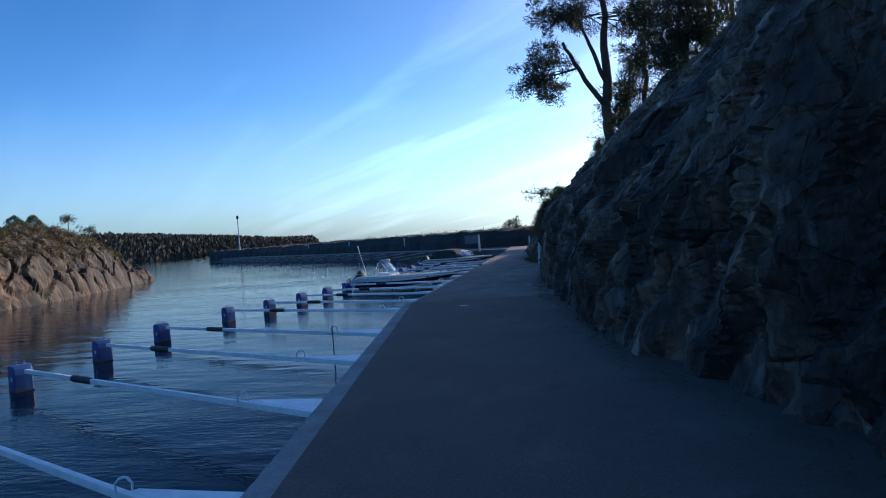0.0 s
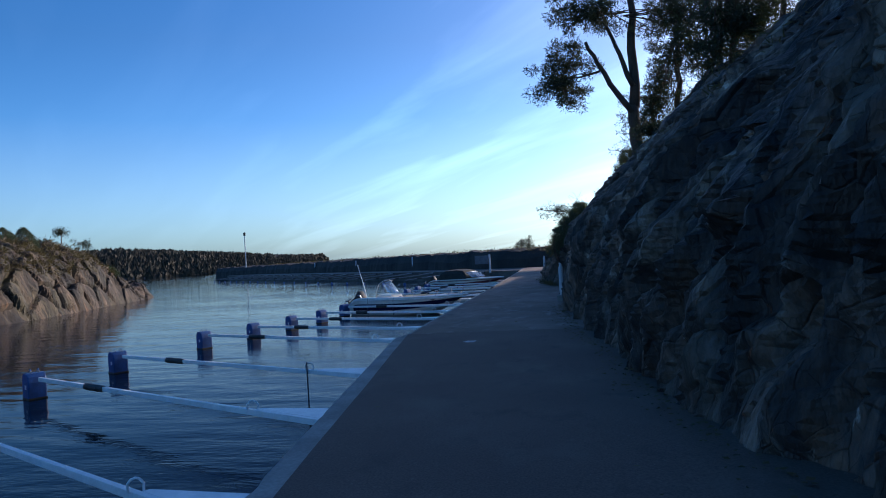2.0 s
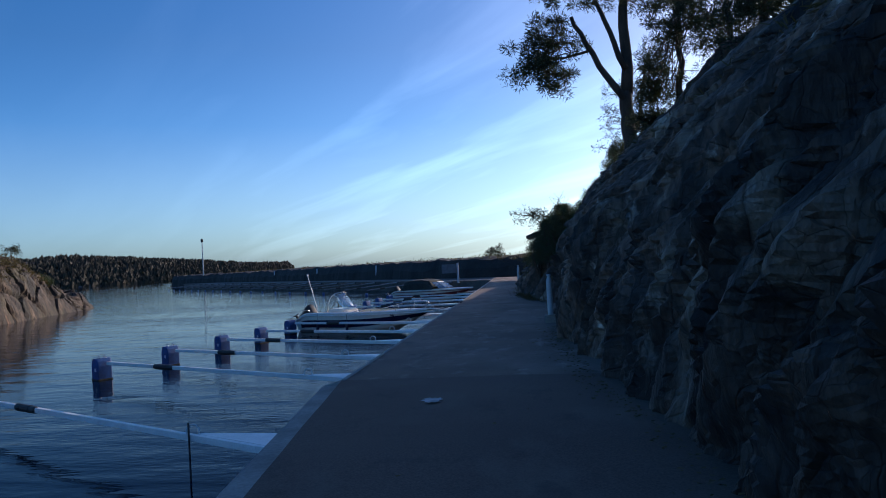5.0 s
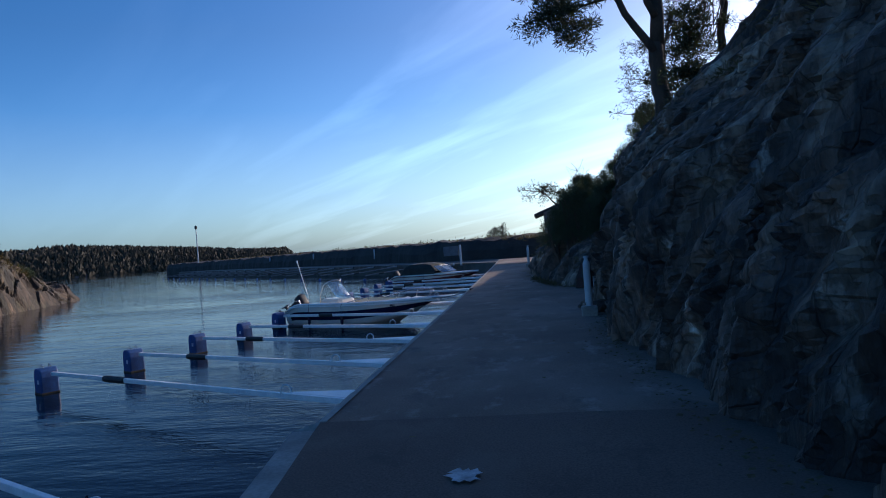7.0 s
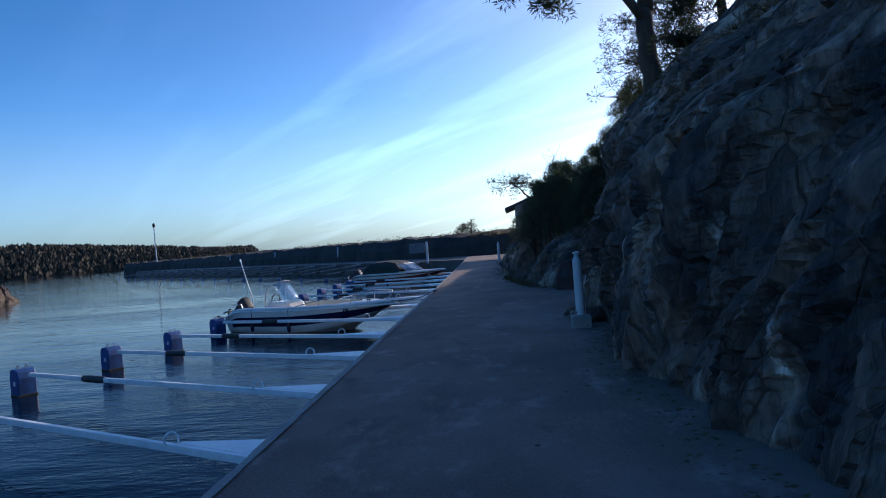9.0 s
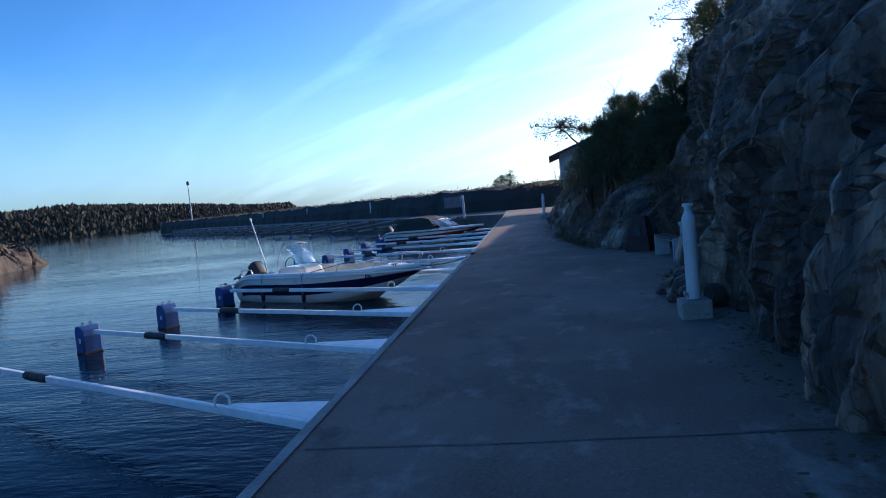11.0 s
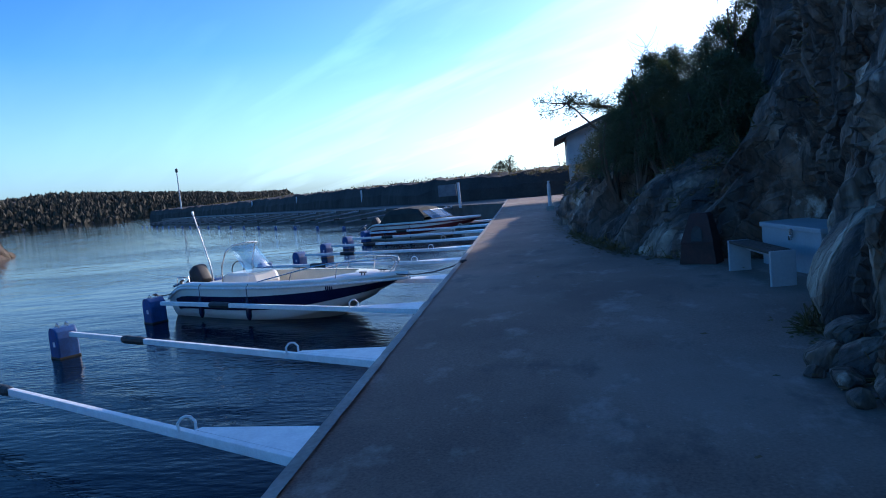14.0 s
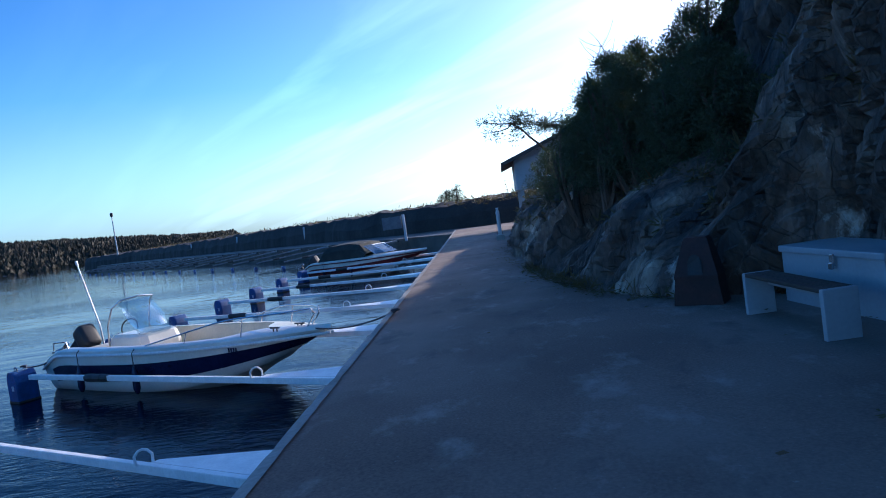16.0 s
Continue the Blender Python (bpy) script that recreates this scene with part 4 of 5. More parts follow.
        bm = bmesh.new()
        st = min(sts, key=lambda q: abs(q[0] - 0.62 * L))
        w = st[1] * 0.8
        loft(bm, [[(L * 0.66, -w, 0.9), (L * 0.7, -w * 0.5, 0.92), (L * 0.7, w * 0.5, 0.92), (L * 0.66, w, 0.9)], [(L * 0.56, -w * 0.95, 1.28), (L * 0.585, -w * 0.5, 1.3), (L * 0.585, w * 0.5, 1.3), (L * 0.56, w * 0.95, 1.28)]])
        w_ = part("windscreen", bm, M_GLASS, t, "raked glass windscreen")
        w_.modifiers.new("thick", "SOLIDIFY").thickness = 0.008
        for pts in ([(L * 0.56, -w * 0.95, 1.28), (L * 0.585, -w * 0.5, 1.3), (L * 0.585, w * 0.5, 1.3), (L * 0.56, w * 0.95, 1.28)], [(L * 0.66, -w, 0.9), (L * 0.56, -w * 0.95, 1.28)], [(L * 0.7, -w * 0.5, 0.92), (L * 0.585, -w * 0.5, 1.3)], [(L * 0.7, w * 0.5, 0.92), (L * 0.585, w * 0.5, 1.3)]):
            bm = bmesh.new()
            tube(bm, pts, 0.018, 6)
            part("screen_frame", bm, M_STEEL, t)
    return t


def boat_pose(stern, bow):
    return pose(stern[0], stern[1], WATER, 0, 0, math.degrees(math.atan2(bow[1] - stern[1], bow[0] - stern[0])))


BOAT = boat_pose((-10.55, 34.35), (-4.7, 31.3))


def mooring_rope(a, b, sag, label):
    a, b = Vector(a), Vector(b)
    pts = [a.lerp(b, f) - Vector((0, 0, sag * 4 * f * (1 - f))) for f in np.linspace(0, 1, 14)]
    t = thing("mooring_rope", pose(*a), label, "rope", "mooring ropes")
    bm = bmesh.new()
    tube(bm, [p - a for p in pts], 0.013, 6)
    part("line", bm, M_ROPE, t)
    bm = bmesh.new()
    tube(bm, [pts[-1] - a + Vector((0.05 * math.cos(q), 0.05 * math.sin(q), 0.02)) for q in np.linspace(0, 6.283, 14)], 0.014, 6, False)
    part("loop", bm, M_ROPE, t)


mooring_rope(BOAT @ Vector((0.2, -0.86, 0.62)), (-11.0, 32.9, -0.5), 0.06, "dark mooring line from the boat's stern to a float")
mooring_rope(BOAT @ Vector((5.85, 0.0, 0.88)), (edge_x(30.1) + 0.1, 30.1, 0.03), 0.12, "dark mooring line from the bow to the quay")
boat(BOAT, 6.5, 2.15, M_NAVY, "white open motorboat with a navy band, moored between booms")
boat(boat_pose((-10.9, 53.2), (-5.2, 50.2)), 6.3, 2.2, M_RED, "white motorboat with dark red band and canvas canopy", False, True)


# ---- bollard lamps ----
def bollard_lamp(x, y, ground=0.0):
    t = thing("bollard_lamp", pose(x, y, ground), "grey painted steel bollard lamp on a concrete block", "lamp", "bollard lamps")
    bm = bmesh.new()
    box(bm, 0, 0, 0.05, 0.28, 0.28, 0.25, 0.02)
    part("base_block", bm, M_CONCRETE, t, "rough concrete foot block")
    bm = bmesh.new()
    tube(bm, [(0, 0, 0.18), (0, 0, 0.945), (0, 0, 0.955), (0, 0, 1.02)], [0.064, 0.064, 0.061, 0.034], 24)
    part("post", bm, M_BOLLARD, t, smooth=False)
    bm = bmesh.new()
    tube(bm, [(0, 0, 1.015), (0, 0, 1.06)], 0.034, 20)
    part("neck", bm, M_BOLLARD, t, "narrow neck below the cap")
    bm = bmesh.new()
    tube(bm, [(0, 0, 1.056), (0, 0, 1.06), (0, 0, 1.085), (0, 0, 1.09)], [0.036, 0.05, 0.049, 0.04], 24)
    part("cap", bm, M_BOLLARD, t)
    for a in range(4):
        bm = bmesh.new()
        q = a * math.pi / 2 + 0.785
        tube(bm, [(0.1 * math.cos(q), 0.1 * math.sin(q), 0.2), (0.1 * math.cos(q), 0.1 * math.sin(q), 0.25)], 0.012, 6)
        part("bolt", bm, M_STEEL, t)
    return t


first = bollard_lamp(-0.42, 21.48)
copy_thing(first, pose(-2.13, 44.6, 0))


# ---- bench, deck box, rust-red stove ----
def bench(x, y, turn):
    t = thing("bench", pose(x, y, 0, 0, 0, turn), "low bench with pale end panels and dark boards", "bench")
    for yy in (-0.62, 0.62):
        bm = bmesh.new()
        box(bm, 0, yy, 0.17, 0.25, 0.05, 0.38, 0.008)
        part("end_panel", bm, M_BOX, t)
    for k in range(3):
        bm = bmesh.new()
        box(bm, -0.082 + 0.082 * k, 0, 0.345, 0.076, 1.19, 0.032, 0.006)
        part("seat_board", bm, M_PLANK, t, "dark weathered board")
    bm = bmesh.new()
    box(bm, 0.09, 0, 0.28, 0.04, 1.18, 0.08, 0.005)
    part("rail", bm, M_BOX, t)
    return t


bench(0.2, 26.64, 5)


def deck_box(x, y, turn):
    t = thing("deck_box", pose(x, y, 0, 0, 0, turn), "pale blue-grey storage box with a lid and latch", "storage box")
    bm = bmesh.new()
    box(bm, 0, 0, 0.21, 0.54, 1.36, 0.5, 0.012)
    part("body", bm, M_BOX, t)
    bm = bmesh.new()
    box(bm, 0, 0, 0.485, 0.58, 1.4, 0.06, 0.014)
    part("lid", bm, M_BOX, t, "overhanging lid")
    bm = bmesh.new()
    box(bm, -0.295, -0.1, 0.43, 0.02, 0.05, 0.1, 0.004)
    latch = part("latch", bm, M_STEEL, t, "steel hasp")
    bm = bmesh.new()
    box(bm, -0.31, -0.1, 0.38, 0.025, 0.045, 0.055, 0.006)
    part("padlock", bm, M_STEEL, latch)
    for yy in (-0.6, 0.6):
        bm = bmesh.new()
        box(bm, -0.22, yy, 0.02, 0.06, 0.06, 0.1, 0.004)
        part("foot", bm, M_BOX, t)
    return t


deck_box(0.9, 27.05, 9)


def stove(x, y, turn):
    t = thing("outdoor_stove", pose(x, y, 0, 0, 0, turn), "rust-red sheet steel outdoor stove against the rock", "stove")
    bm = bmesh.new()
    loft(bm, [[(-0.4, 0, z), (0.4, 0, z), (0.4, 0.5, z), (-0.4, 0.5, z)] if z < 0.1 else [(-0.34, 0.02, z), (0.34, 0.02, z), (0.34, 0.5, z), (-0.34, 0.5, z)] for z in (-0.05, 0.4)], closed=True)
    bmesh.ops.recalc_face_normals(bm, faces=bm.faces)
    part("firebox", bm, M_RUST, t)
    bm = bmesh.new()
    v = loft(bm, [[(-w, o, z), (w, o, z), (w, 0.5, z), (-w, 0.5, z)] for w, o, z in ((0.35, 0.0, 0.4), (0.35, 0.0, 0.44), (0.2, 0.2, 0.95), (0.17, 0.22, 1.0))], closed=True)
    bm.faces.new(v[-1])
    bmesh.ops.recalc_face_normals(bm, faces=bm.faces)
    part("hood", bm, M_RUST, t)
    bm = bmesh.new()
    for k in range(12):
        a = math.pi * k / 11
        bm.verts.new((0.12 * math.cos(a), 0.08, 0.6 + 0.16 * math.sin(a)))
    vs = list(bm.verts) + [bm.verts.new((-0.12, 0.03, 0.46)), bm.verts.new((0.12, 0.03, 0.46))]
    bm.faces.new(vs)
    o = part("opening", bm, M_RUBBER, t, "dark arched fire opening")
    o.location.y = -0.03
    return t


def boulder(x, y, sx, sy, sz, seed, turn, lean=14, label="dark angular rock slab leaning at the cliff foot"):
    """A block cut by flat planes, with rough broken faces."""
    rg = random.Random(seed)
    planes = []
    for _ in range(13):
        nrm = Vector((rg.gauss(0, 1), rg.gauss(0, 1), rg.gauss(0, 0.8))).normalized()
        planes.append((nrm, rg.uniform(0.62, 0.9)))
    t = bmesh.new()
    bmesh.ops.create_icosphere(t, subdivisions=5 if sz > 0.5 else 3, radius=1.0)
    for v in t.verts:
        p = v.co.copy()
        k = min([1.0] + [d / p.dot(nrm) for nrm, d in planes if p.dot(nrm) > 1e-3])
        k *= 1 + 0.05 * fbm(p.x * 3 + seed, p.y * 3, p.z * 3, 4)
        v.co = Vector((p.x * sx, p.y * sy, p.z * sz)) * k
    o = tagged(part("boulder", t, M_ROCK), label, "rock", "rocks at the cliff foot")
    o.matrix_world = pose(x, y, sz * 0.5, 0, lean, turn)


boulder(0.36, 24.0, 0.46, 0.62, 0.66, 3, 12, 24)
for i, (x, y, r) in enumerate(((-0.42, 22.75, 0.14), (-0.36, 23.1, 0.2), (-0.2, 22.9, 0.26), (-0.12, 23.35, 0.3), (-0.48, 22.4, 0.11), (-0.3, 22.35, 0.22), (-0.52, 22.95, 0.08), (-0.2, 21.95, 0.28))):
    boulder(x, y, r * 0.7, r * 0.85, r * 0.6, 40 + i, 40 * i, 8, "small broken stone lying at the cliff foot")
o = stove(-0.2, 27.95, -30)
o.scale = (0.6, 0.6, 0.66)

# ---- house on the point, parked car, sign, mast ----
house = thing("boathouse", pose(0, 0, 0), "small pale boarded boathouse standing on posts", "house")
bm = bmesh.new()
box(bm, 1.4, 53.2, 2.35, 5.2, 5.2, 1.35)
part("wall", bm, M_HOUSE, house)
for k in range(18):
    bm = bmesh.new()
    box(bm, -1.0 + k * 0.29, 50.585, 2.35, 0.03, 0.03, 1.34)
    part("cover_strip", bm, M_HOUSE, house)
bm = bmesh.new()
rr = [[(-1.75, y, 2.72), (1.4, y, 3.85), (4.55, y, 2.72), (4.55, y, 2.86), (1.4, y, 4.0), (-1.75, y, 2.86)] for y in (50.1, 56.3)]
v = loft(bm, rr, closed=True)
bm.faces.new(v[0]), bm.faces.new(v[1])
bmesh.ops.recalc_face_normals(bm, faces=bm.faces)
part("roof", bm, M_ROOF, house)
bm = bmesh.new()
v = [bm.verts.new(p) for p in ((-1.2, 50.59, 3.02), (4.0, 50.59, 3.02), (1.4, 50.59, 3.83))]
bm.faces.new(v)
part("gable", bm, M_HOUSE, house)
for x, y in ((-1.0, 50.8), (1.4, 50.8), (3.8, 50.8), (-1.0, 55.6), (3.8, 55.6)):
    bm = bmesh.new()
    box(bm, x, y, 0.83, 0.16, 0.16, 1.7, 0.01)
    part("post", bm, M_HOUSE, house)
win = bmesh.new()
box(win, 0.4, 50.585, 2.45, 0.9, 0.06, 0.8, 0.01)
w_ = part("window", win, M_PAINT, house)
bm = bmesh.new()
box(bm, 0.4, 50.552, 2.45, 0.76, 0.02, 0.66)
part("pane", bm, M_DARK, w_)
bm = bmesh.new()
box(bm, 2.2, 53.2, 0.8, 3.4, 4.6, 1.64)
part("lower_wall", bm, M_HOUSE, house)


def car(m):
    t = thing("parked_car", m, "white parked car half hidden by the rock", "car")
    W = 0.85
    prof = [(-2.1, 0.3), (-2.15, 0.6), (-2.05, 0.85), (-1.2, 0.95), (-0.5, 1.4), (0.9, 1.45), (1.7, 1.0), (2.1, 0.9), (2.12, 0.35)]
    bm = bmesh.new()
    rows = [[(x, y * (0.82 if z > 1.0 else 1), z) for x, z in prof] for y in (-W, -W * 0.9, W * 0.9, W)]
    v = loft(bm, rows)
    bm.faces.new(v[0]), bm.faces.new(v[-1][::-1])
    bmesh.ops.recalc_face_normals(bm, faces=bm.faces)
    part("body", bm, M_PAINT, t)
    bm = bmesh.new()
    box(bm, 0.25, -W * 0.86, 1.18, 1.7, 0.03, 0.32)
    part("side_window", bm, M_DARK, t)
    bm = bmesh.new()
    loft(bm, [[(-1.15, -0.66, 0.99), (-1.15, 0.66, 0.99)], [(-0.56, -0.62, 1.38), (-0.56, 0.62, 1.38)]])
    o = part("windscreen", bm, M_DARK, t)
    o.location = (-0.02, 0, 0.015)
    for x in (-1.3, 1.3):
        for y in (-W, W):
            bm = bmesh.new()
            tube(bm, [(x, y - 0.09, 0.31), (x, y + 0.09, 0.31)], 0.31, 18)
            w = part("wheel", bm, M_RUBBER, t)
            bm = bmesh.new()
            tube(bm, [(x, y - 0.1, 0.31), (x, y + 0.1, 0.31)], 0.18, 14)
            part("rim", bm, M_STEEL, w)
    for y in (-0.6, 0.6):
        bm = bmesh.new()
        box(bm, -2.12, y, 0.68, 0.06, 0.32, 0.14, 0.02)
        part("headlight", bm, M_GLASS, t)
    return t


car(pose(-0.05, 49.2, 0, 0, 0, 80))

t = thing("notice_board", pose(-8.0, 63.4, -0.1), "grey notice board on a post by the breakwater", "sign")
bm = bmesh.new()
tube(bm, [(0, 0, -0.2), (0, 0, 1.45)], 0.09, 10)
part("post", bm, M_BOLLARD, t)
bm = bmesh.new()
box(bm, -0.75, 0.02, 1.0, 1.2, 0.06, 0.75, 0.01)
part("board", bm, M_BOARD, t)

t = thing("light_mast", pose(-72.1, 142.2, 0.9), "slim grey mast with a lamp on the breakwater", "mast")
bm = bmesh.new()
tube(bm, [(0, 0, -0.6), (0, 0, 7.9)], [0.14, 0.09], 10)
part("pole", bm, M_BOLLARD, t)
bm = bmesh.new()
tube(bm, [(0, 0, 7.5), (0, 0, 7.6), (0, 0, 8.1), (0, 0, 8.3)], [0.1, 0.26, 0.26, 0.08], 12)
part("lantern", bm, M_RUBBER, t)
for s in (22, 40, 58):
    p = FAR0 + BERTH * s + OUT * 9.6
    t = thing("quay_post", pose(p.x, p.y, -0.1), "pale slim post on the breakwater quay", "post", "quay posts")
    bm = bmesh.new()
    tube(bm, [(0, 0, -0.1), (0, 0, 1.5)], 0.09, 8)
    part("shaft", bm, M_BOLLARD, t)
    bm = bmesh.new()
    tube(bm, [(0, 0, 1.5), (0, 0, 1.62)], [0.12, 0.04], 8)
    part("cap", bm, M_BOLLARD, t)

# ---- trees and bushes ----
leaning = pine((2.7, 30.3, 5.05), [((0, 0, -0.4), (-0.1, 0.1, 1.8), 0.25, 0.2), ((-0.1, 0.1, 1.8), (0.1, 0.3, 7.5), 0.2, 0.09), ((-0.1, 0.05, 1.5), (-1.7, -0.3, 4.2), 0.12, 0.06), ((-0.05, 0.1, 2.6), (-1.0, 0.2, 5.4), 0.1, 0.05), ((-1.1, -0.2, 3.2), (-2.6, -0.3, 3.0), 0.05, 0.02)],
     [((-2.7, -0.4, 2.6), (0.95, 0.8, 0.75), 34), ((-2.3, -0.3, 3.7), (1.0, 0.9, 0.5), 26), ((-1.6, 0, 5.3), (1.5, 1.2, 0.7), 46), ((0.3, 0.3, 6.6), (2.2, 1.6, 0.9), 60), ((1.2, 0.3, 4.9), (1.1, 1.0, 0.8), 26), ((0.4, 0.6, 7.9), (1.6, 1.4, 0.7), 40)],
     "tall gnarled pine leaning out over the cliff", 11)
leaning.scale = (1.1, 1.1, 1.1)
pine((4.0, 28.6, 5.3), [((0, 0, -0.5), (0.3, 0.1, 4.5), 0.13, 0.07), ((0.3, 0.1, 4.5), (0.4, 0.2, 7), 0.07, 0.03)],
     [((-0.7, 0, 1.6), (0.6, 0.6, 0.9), 22), ((0.3, 0, 3.2), (1.4, 1.2, 0.8), 40), ((0.6, 0, 5.0), (1.5, 1.2, 0.9), 44), ((-0.9, 0, 0.4), (0.6, 0.5, 0.5), 16)], "slender dark pine behind the leaning one", 12)
for i, (x, y, z, h) in enumerate(((4.4, 21.6, 5.6, 4.0), (5.6, 27.5, 6.3, 5.5), (6.2, 24.5, 6.7, 5.0), (5.2, 22.0, 6.0, 4.6), (6.6, 19.5, 6.8, 5.0), (7.4, 15.5, 7.3, 4.6))):
    pine((x, y, z), [((0, 0, -0.5), (0.2, 0.1, h), 0.12, 0.05)], [((0, 0, h * 0.45), (1.3, 1.2, 0.8), 34), ((0.2, 0, h * 0.8), (1.5, 1.3, 0.8), 40), ((-0.4, 0, h * 0.25), (0.9, 0.8, 0.5), 18)], "dark pine growing on top of the cliff", 20 + i, density=0.6)
pine((4.4, 38.0, 2.8), [((0, 0, -0.5), (-0.2, 0, 4.0), 0.14, 0.1), ((-0.2, 0, 4.0), (0.1, 0, 7.2), 0.1, 0.04), ((-0.2, 0, 2.8), (-1.2, -0.2, 3.6), 0.06, 0.02)],
     [((-1.0, 0, 3.2), (1.0, 0.9, 0.6), 30), ((-0.6, 0, 4.6), (1.5, 1.2, 0.7), 46), ((0.2, 0, 6.0), (1.6, 1.3, 0.8), 50), ((0.1, 0, 7.3), (1.0, 1.0, 0.6), 26)], "dark pine lower down behind the cliff", 41, density=0.5)
g = ground_under(45.0, 1.3)
pine((g.x + 0.5, g.y, g.z), [((0, 0, -0.4), (-0.3, 0, 1.2), 0.08, 0.06), ((-0.3, 0, 1.2), (-1.4, -0.2, 2.3), 0.05, 0.02), ((-0.3, 0, 1.2), (0.4, 0.1, 2.0), 0.045, 0.02)],
     [((-1.3, -0.1, 2.35), (0.9, 0.5, 0.28), 20), ((-0.2, 0, 2.1), (0.9, 0.5, 0.3), 16), ((0.5, 0, 1.7), (0.5, 0.4, 0.25), 8)], "small windswept pine on the rock near the boathouse", 31, density=0.4)
rng = random.Random(5)
for i, (y, d, h, w) in enumerate(((28.9, 1.2, 0.9, 0.8), (29.4, 1.0, 1.1, 0.9), (29.9, 1.2, 1.3, 1.0), (30.4, 0.9, 1.3, 1.1), (31.0, 0.8, 1.4, 1.0), (31.4, 1.1, 1.7, 1.1), (31.9, 0.8, 1.6, 1.1), (32.4, 1.0, 1.8, 1.2), (32.9, 0.7, 1.5, 1.1), (33.3, 1.0, 1.7, 1.2), (33.9, 0.8, 1.2, 1.1), (34.6, 0.8, 0.8, 0.9), (31.7, 2.3, 1.3, 0.9), (31.0, 2.5, 1.1, 0.8))):
    g = ground_under(y, d)
    juniper((g.x, g.y, g.z - 0.1), h, w, 50 + i)
for i, (x, y, z, top, w) in enumerate(((-0.75, 32.4, 1.2, 2.35, 0.9), (-0.45, 31.6, 1.3, 2.8, 1.0), (0.0, 31.2, 1.3, 3.0, 1.1), (0.35, 31.9, 1.5, 3.3, 1.2), (0.8, 31.3, 1.7, 3.35, 1.0), (1.15, 31.8, 1.9, 3.7, 1.0), (1.5, 31.5, 2.2, 4.15, 0.8), (-0.2, 33.2, 1.2, 2.7, 1.2))):
    juniper((x, y, z), top - z, w, 150 + i)
for i, (y, d, h) in enumerate(((31.6, 1.4, 2.3), (33.6, 1.2, 2.1), (37.5, 1.4, 1.0))):
    g = ground_under(y, d)
    bare_shrub((g.x, g.y, g.z), h, 80 + i, spread=0.3)
for i, (y, d, h, w) in enumerate(((49.0, 6.9, 2.0, 1.9), (50.3, 6.4, 2.3, 1.9), (51.2, 6.2, 1.5, 1.4), (47.5, 7.2, 1.3, 1.6), (61.0, 2.6, 1.0, 1.4), (60.2, 2.9, 0.8, 1.2))):
    g = skerry(y, d)
    juniper((g.x, g.y, g.z - 0.1), h, w, 90 + i, "rounded green bush on the sunlit islet")
for i, (y, d, h) in enumerate(((54.6, 4.9, 1.5), (57.8, 4.3, 1.3))):
    g = skerry(y, d)
    pine((g.x, g.y, g.z), [((0, 0, -0.3), (0.1, 0, h * 0.8), 0.05, 0.03)], [((0, 0, h), (0.9, 0.7, 0.3), 10), ((0.3, 0, h * 0.75), (0.6, 0.5, 0.25), 6)], "small open pine on the sunlit islet", 95 + i, density=0.6)
for i, s in enumerate((8, 10, 13)):
    p = FAR0 + BERTH * s * 0.6 + OUT * 14.5
    if i < 2:
        pine((p.x, p.y, 1.2), [((0, 0, -0.4), (0, 0, 1.6), 0.05, 0.02)], [((0, 0, 0.3), (0.8, 0.8, 0.4), 12), ((0, 0, 0.85), (0.6, 0.6, 0.4), 9), ((0, 0, 1.45), (0.3, 0.3, 0.35), 5)], "small scrubby pine behind the breakwater wall", 120 + i, density=0.6)
p = FAR0 - BERTH * 0.5 + OUT * 15
bare_shrub((p.x, p.y, 1.3), 1.6, 130, "bare bush behind the breakwater wall", 0.5)

# heath and tufts along the cliff, the breakwater crest, the skerry
bm = bmesh.new()
rng = random.Random(77)
for k in range(900):
    y = rng.uniform(-2, 46)
    d = rng.choice((rng.uniform(1.6, 6.5), rng.uniform(2.2, 9)))
    g = ground_under(y, d)
    tuft(bm, g + Vector((0, 0, 0.03)), rng.uniform(0.12, 0.3), 26, 0.14, 0.012, rng, 0.5)
for k in range(260):
    y = rng.uniform(26, 48)
    g = ground_under(y, rng.uniform(0.3, 1.4))
    tuft(bm, g, rng.uniform(0.06, 0.16), 18, 0.12, 0.012, rng, 0.6)
for k in range(110):
    y = rng.choice((rng.uniform(22.0, 25.0), rng.uniform(26.5, 34)))
    tuft(bm, Vector((foot_x(y) - rng.uniform(-0.05, 0.14), y, 0.03)), rng.uniform(0.05, 0.13), 22, 0.11, 0.008, rng, 0.6)
tagged(part("heath", bm, M_HEATH), "dry brown heath and grass on the rock", "heath", kind="stuff")
bm = bmesh.new()
for k in range(2000):
    y = rng.uniform(24, 61)
    g = skerry(y, rng.uniform(1.9, 10))
    tuft(bm, g, rng.uniform(0.2, 0.5), 16, 0.28, 0.03, rng, 0.4)
tagged(part("islet_heath", bm, M_HEATH), "dry grass and heather on the islet", "heath", kind="stuff")
bm = bmesh.new()
for k in range(700):
    s = rng.uniform(-8, 96)
    p = FAR0 + BERTH * s + OUT * rng.uniform(11, 14.5)
    tuft(bm, p + Vector((0, 0, 1.58 + rng.uniform(-0.1, 0.1))), rng.uniform(0.15, 0.5), 14, 0.22, 0.03, rng, 0.4)
tagged(part("breakwater_grass", bm, M_HEATH), "sparse dry grass along the breakwater crest", "grass", kind="stuff")

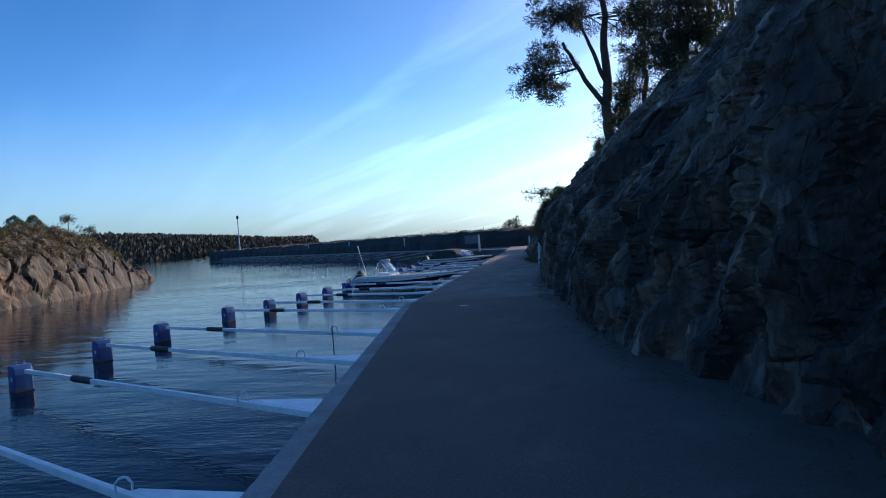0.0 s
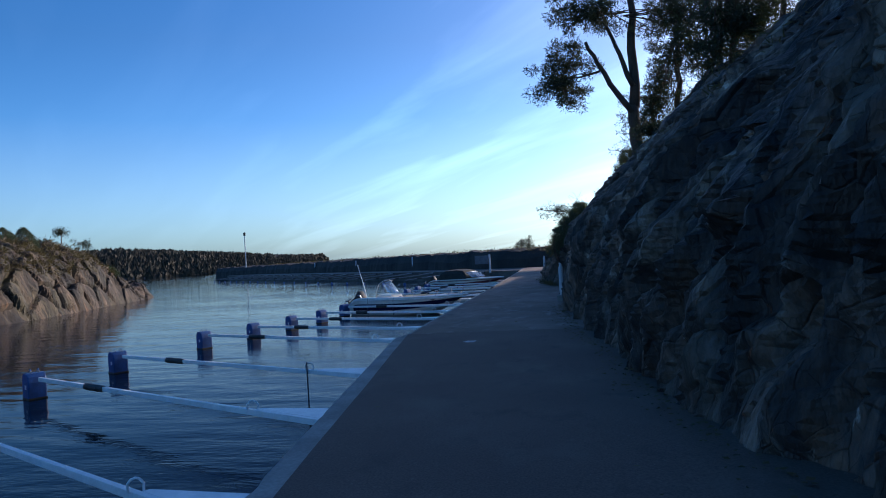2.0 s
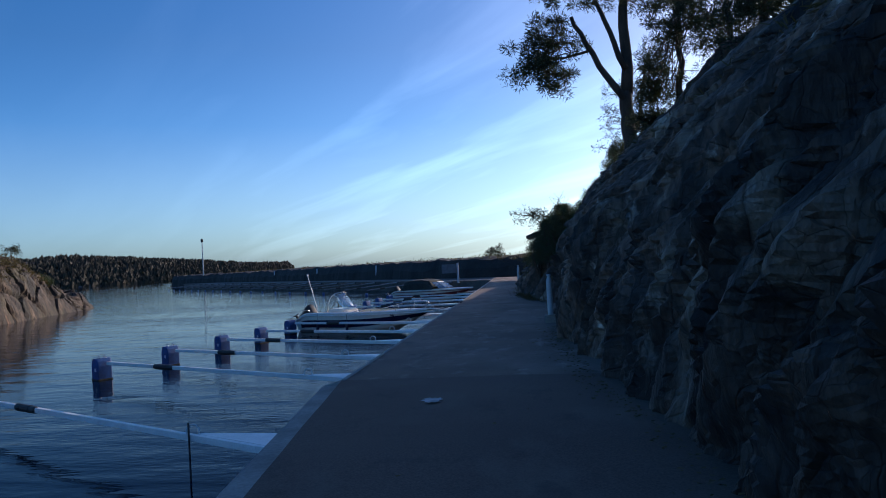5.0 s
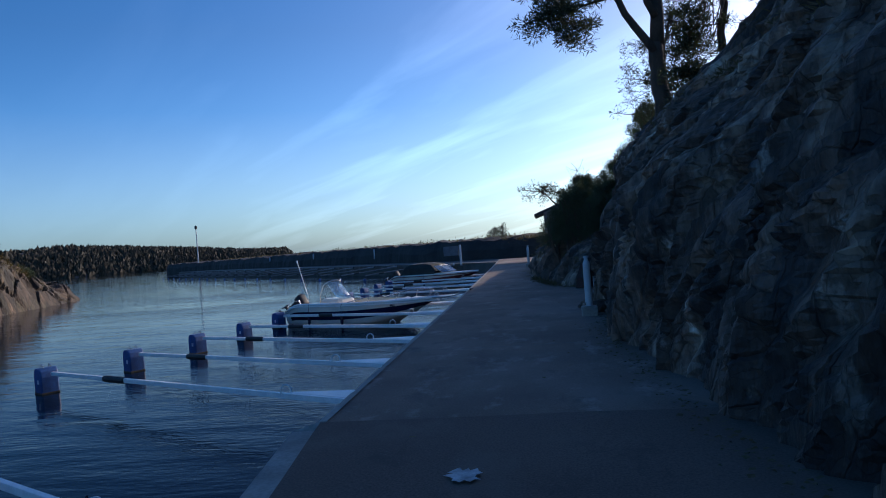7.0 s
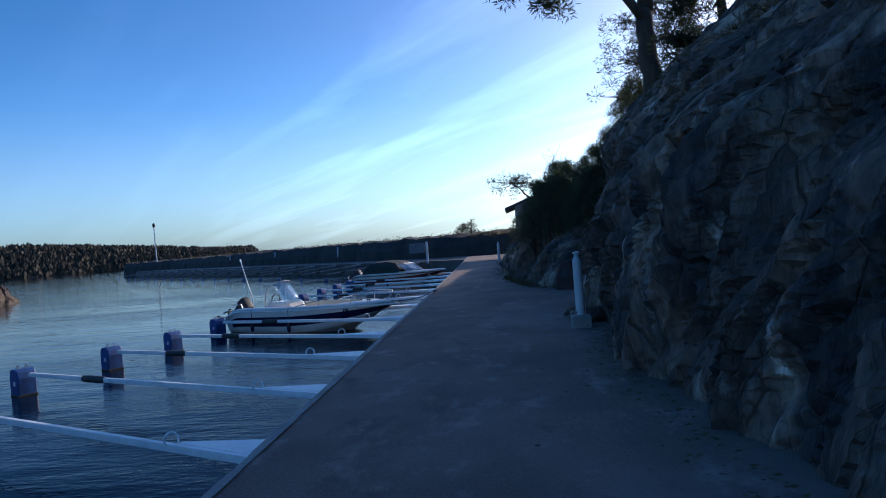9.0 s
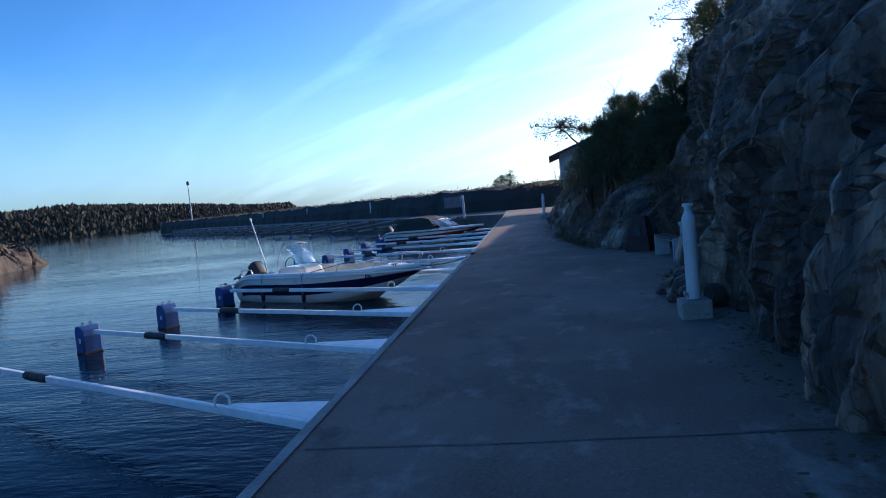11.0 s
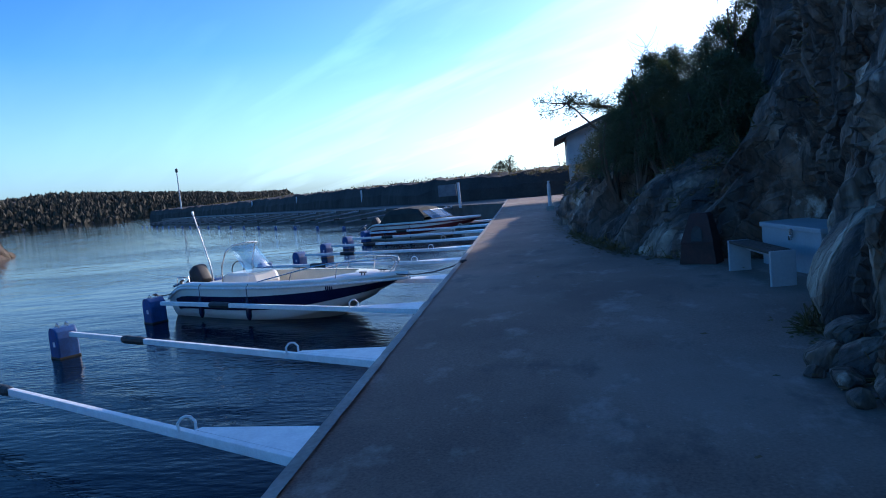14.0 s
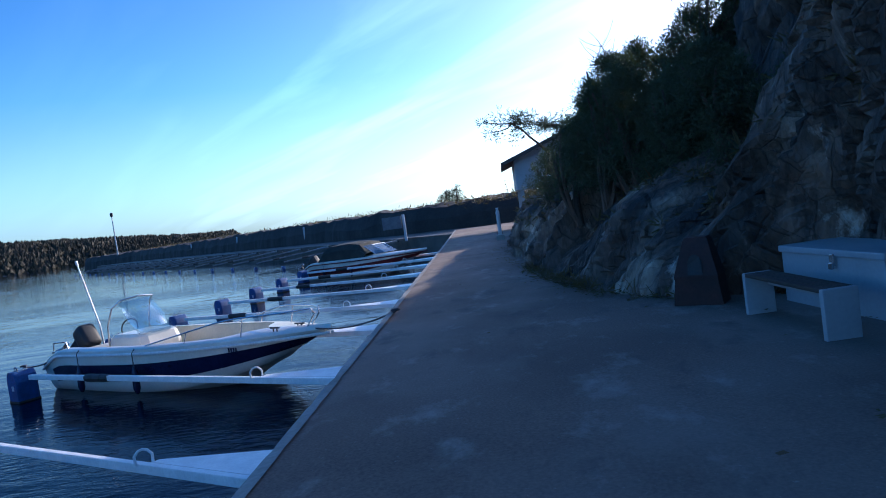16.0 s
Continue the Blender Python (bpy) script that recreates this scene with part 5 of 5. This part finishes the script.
# far woods
bm = bmesh.new()
for line, hh, n, wid in (([(-520, 40), (-430, 190), (-360, 300), (-300, 372), (-258, 421)], lambda s: 22 - 11 * s, 17000, 60), ([(-470, 560), (-400, 600), (-330, 650), (-266, 687)], lambda s: 23 - 14 * s, 9000, 60)):
    ln = [Vector((*q, 0)) for q in line]
    for k in range(n):
        s = rng.random()
        f = s * (len(ln) - 1)
        i = min(int(f), len(ln) - 2)
        v = rng.uniform(-0.97, 0.97)
        dd = (ln[i + 1] - ln[i]).normalized()
        p = ln[i].lerp(ln[i + 1], f - i) + Vector((dd.y, -dd.x, 0)) * v * wid
        z = -2 + (hh(s) * (1 + 0.3 * fbm(p.x * 0.012, p.y * 0.012, 1.0, 3)) + 2) * (1 - max(0.0, (abs(v) - 0.2) / 0.8) ** 1.5) - 1.0
        r, h = rng.uniform(1.2, 2.5), rng.uniform(2.0, 4.0) * rng.uniform(0.6, 1.3)
        for lo, k2 in ((0.0, 1.0), (0.42, 0.7)):
            top = bm.verts.new(p + Vector((rng.uniform(-.3, .3), 0, z + h * (0.72 + lo * 0.7))))
            ring = [bm.verts.new(p + Vector((math.cos(a) * r * k2 * rng.uniform(.6, 1.3), math.sin(a) * r * k2 * rng.uniform(.6, 1.3), z + h * (lo + rng.uniform(-0.08, 0.1))))) for a in (0, 1.26, 2.5, 3.8, 5.0)]
            for j in range(5):
                bm.faces.new((ring[j], ring[(j + 1) % 5], top))
tagged(part("far_woods", bm, M_HILL), "dark conifer woods on the distant shores", "woods", kind="stuff")

# ---- small things on the pavement ----
def paint_mark(x, y, w, h, seed):
    rg = random.Random(seed)
    bm = bmesh.new()
    vs = [bm.verts.new((math.cos(a) * w * 0.5 * rg.uniform(.55, 1.1), math.sin(a) * h * 0.5 * rg.uniform(.55, 1.1), 0)) for a in np.linspace(0, 6.0, 22)]
    bm.faces.new(vs)
    o = tagged(part("paint_mark", bm, M_CHALK), "smeared white paint mark on the asphalt", "paint mark")
    o.location = (x, y, 0.02)


paint_mark(-1.72, 12.95, 0.26, 0.34, 1)
bm = bmesh.new()
for k in range(1500):
    y = rng.uniform(1, 40)
    x = foot_x(y) - abs(rng.gauss(0, 0.18)) - 0.05
    a, r = rng.uniform(0, 6.28), rng.uniform(0.012, 0.035)
    z = 0.022 + rng.uniform(0, 0.02)
    vs = [bm.verts.new((x + math.cos(a + q) * r, y + math.sin(a + q) * r * 0.6, z + rng.uniform(-.006, .012))) for q in (0, 1.3, 3.1, 4.6)]
    bm.faces.new(vs)
for k in range(60):
    y = rng.uniform(2, 40)
    x = rng.uniform(edge_x(y) + 0.3, foot_x(y) - 0.3)
    a, r = rng.uniform(0, 6.28), rng.uniform(0.015, 0.035)
    vs = [bm.verts.new((x + math.cos(a + q) * r, y + math.sin(a + q) * r * 0.6, 0.024 + rng.uniform(0, .012))) for q in (0, 1.3, 3.1, 4.6)]
    bm.faces.new(vs)
tagged(part("leaf_litter", bm, M_HEATH), "fallen brown leaves along the foot of the rock", "leaves", kind="stuff")
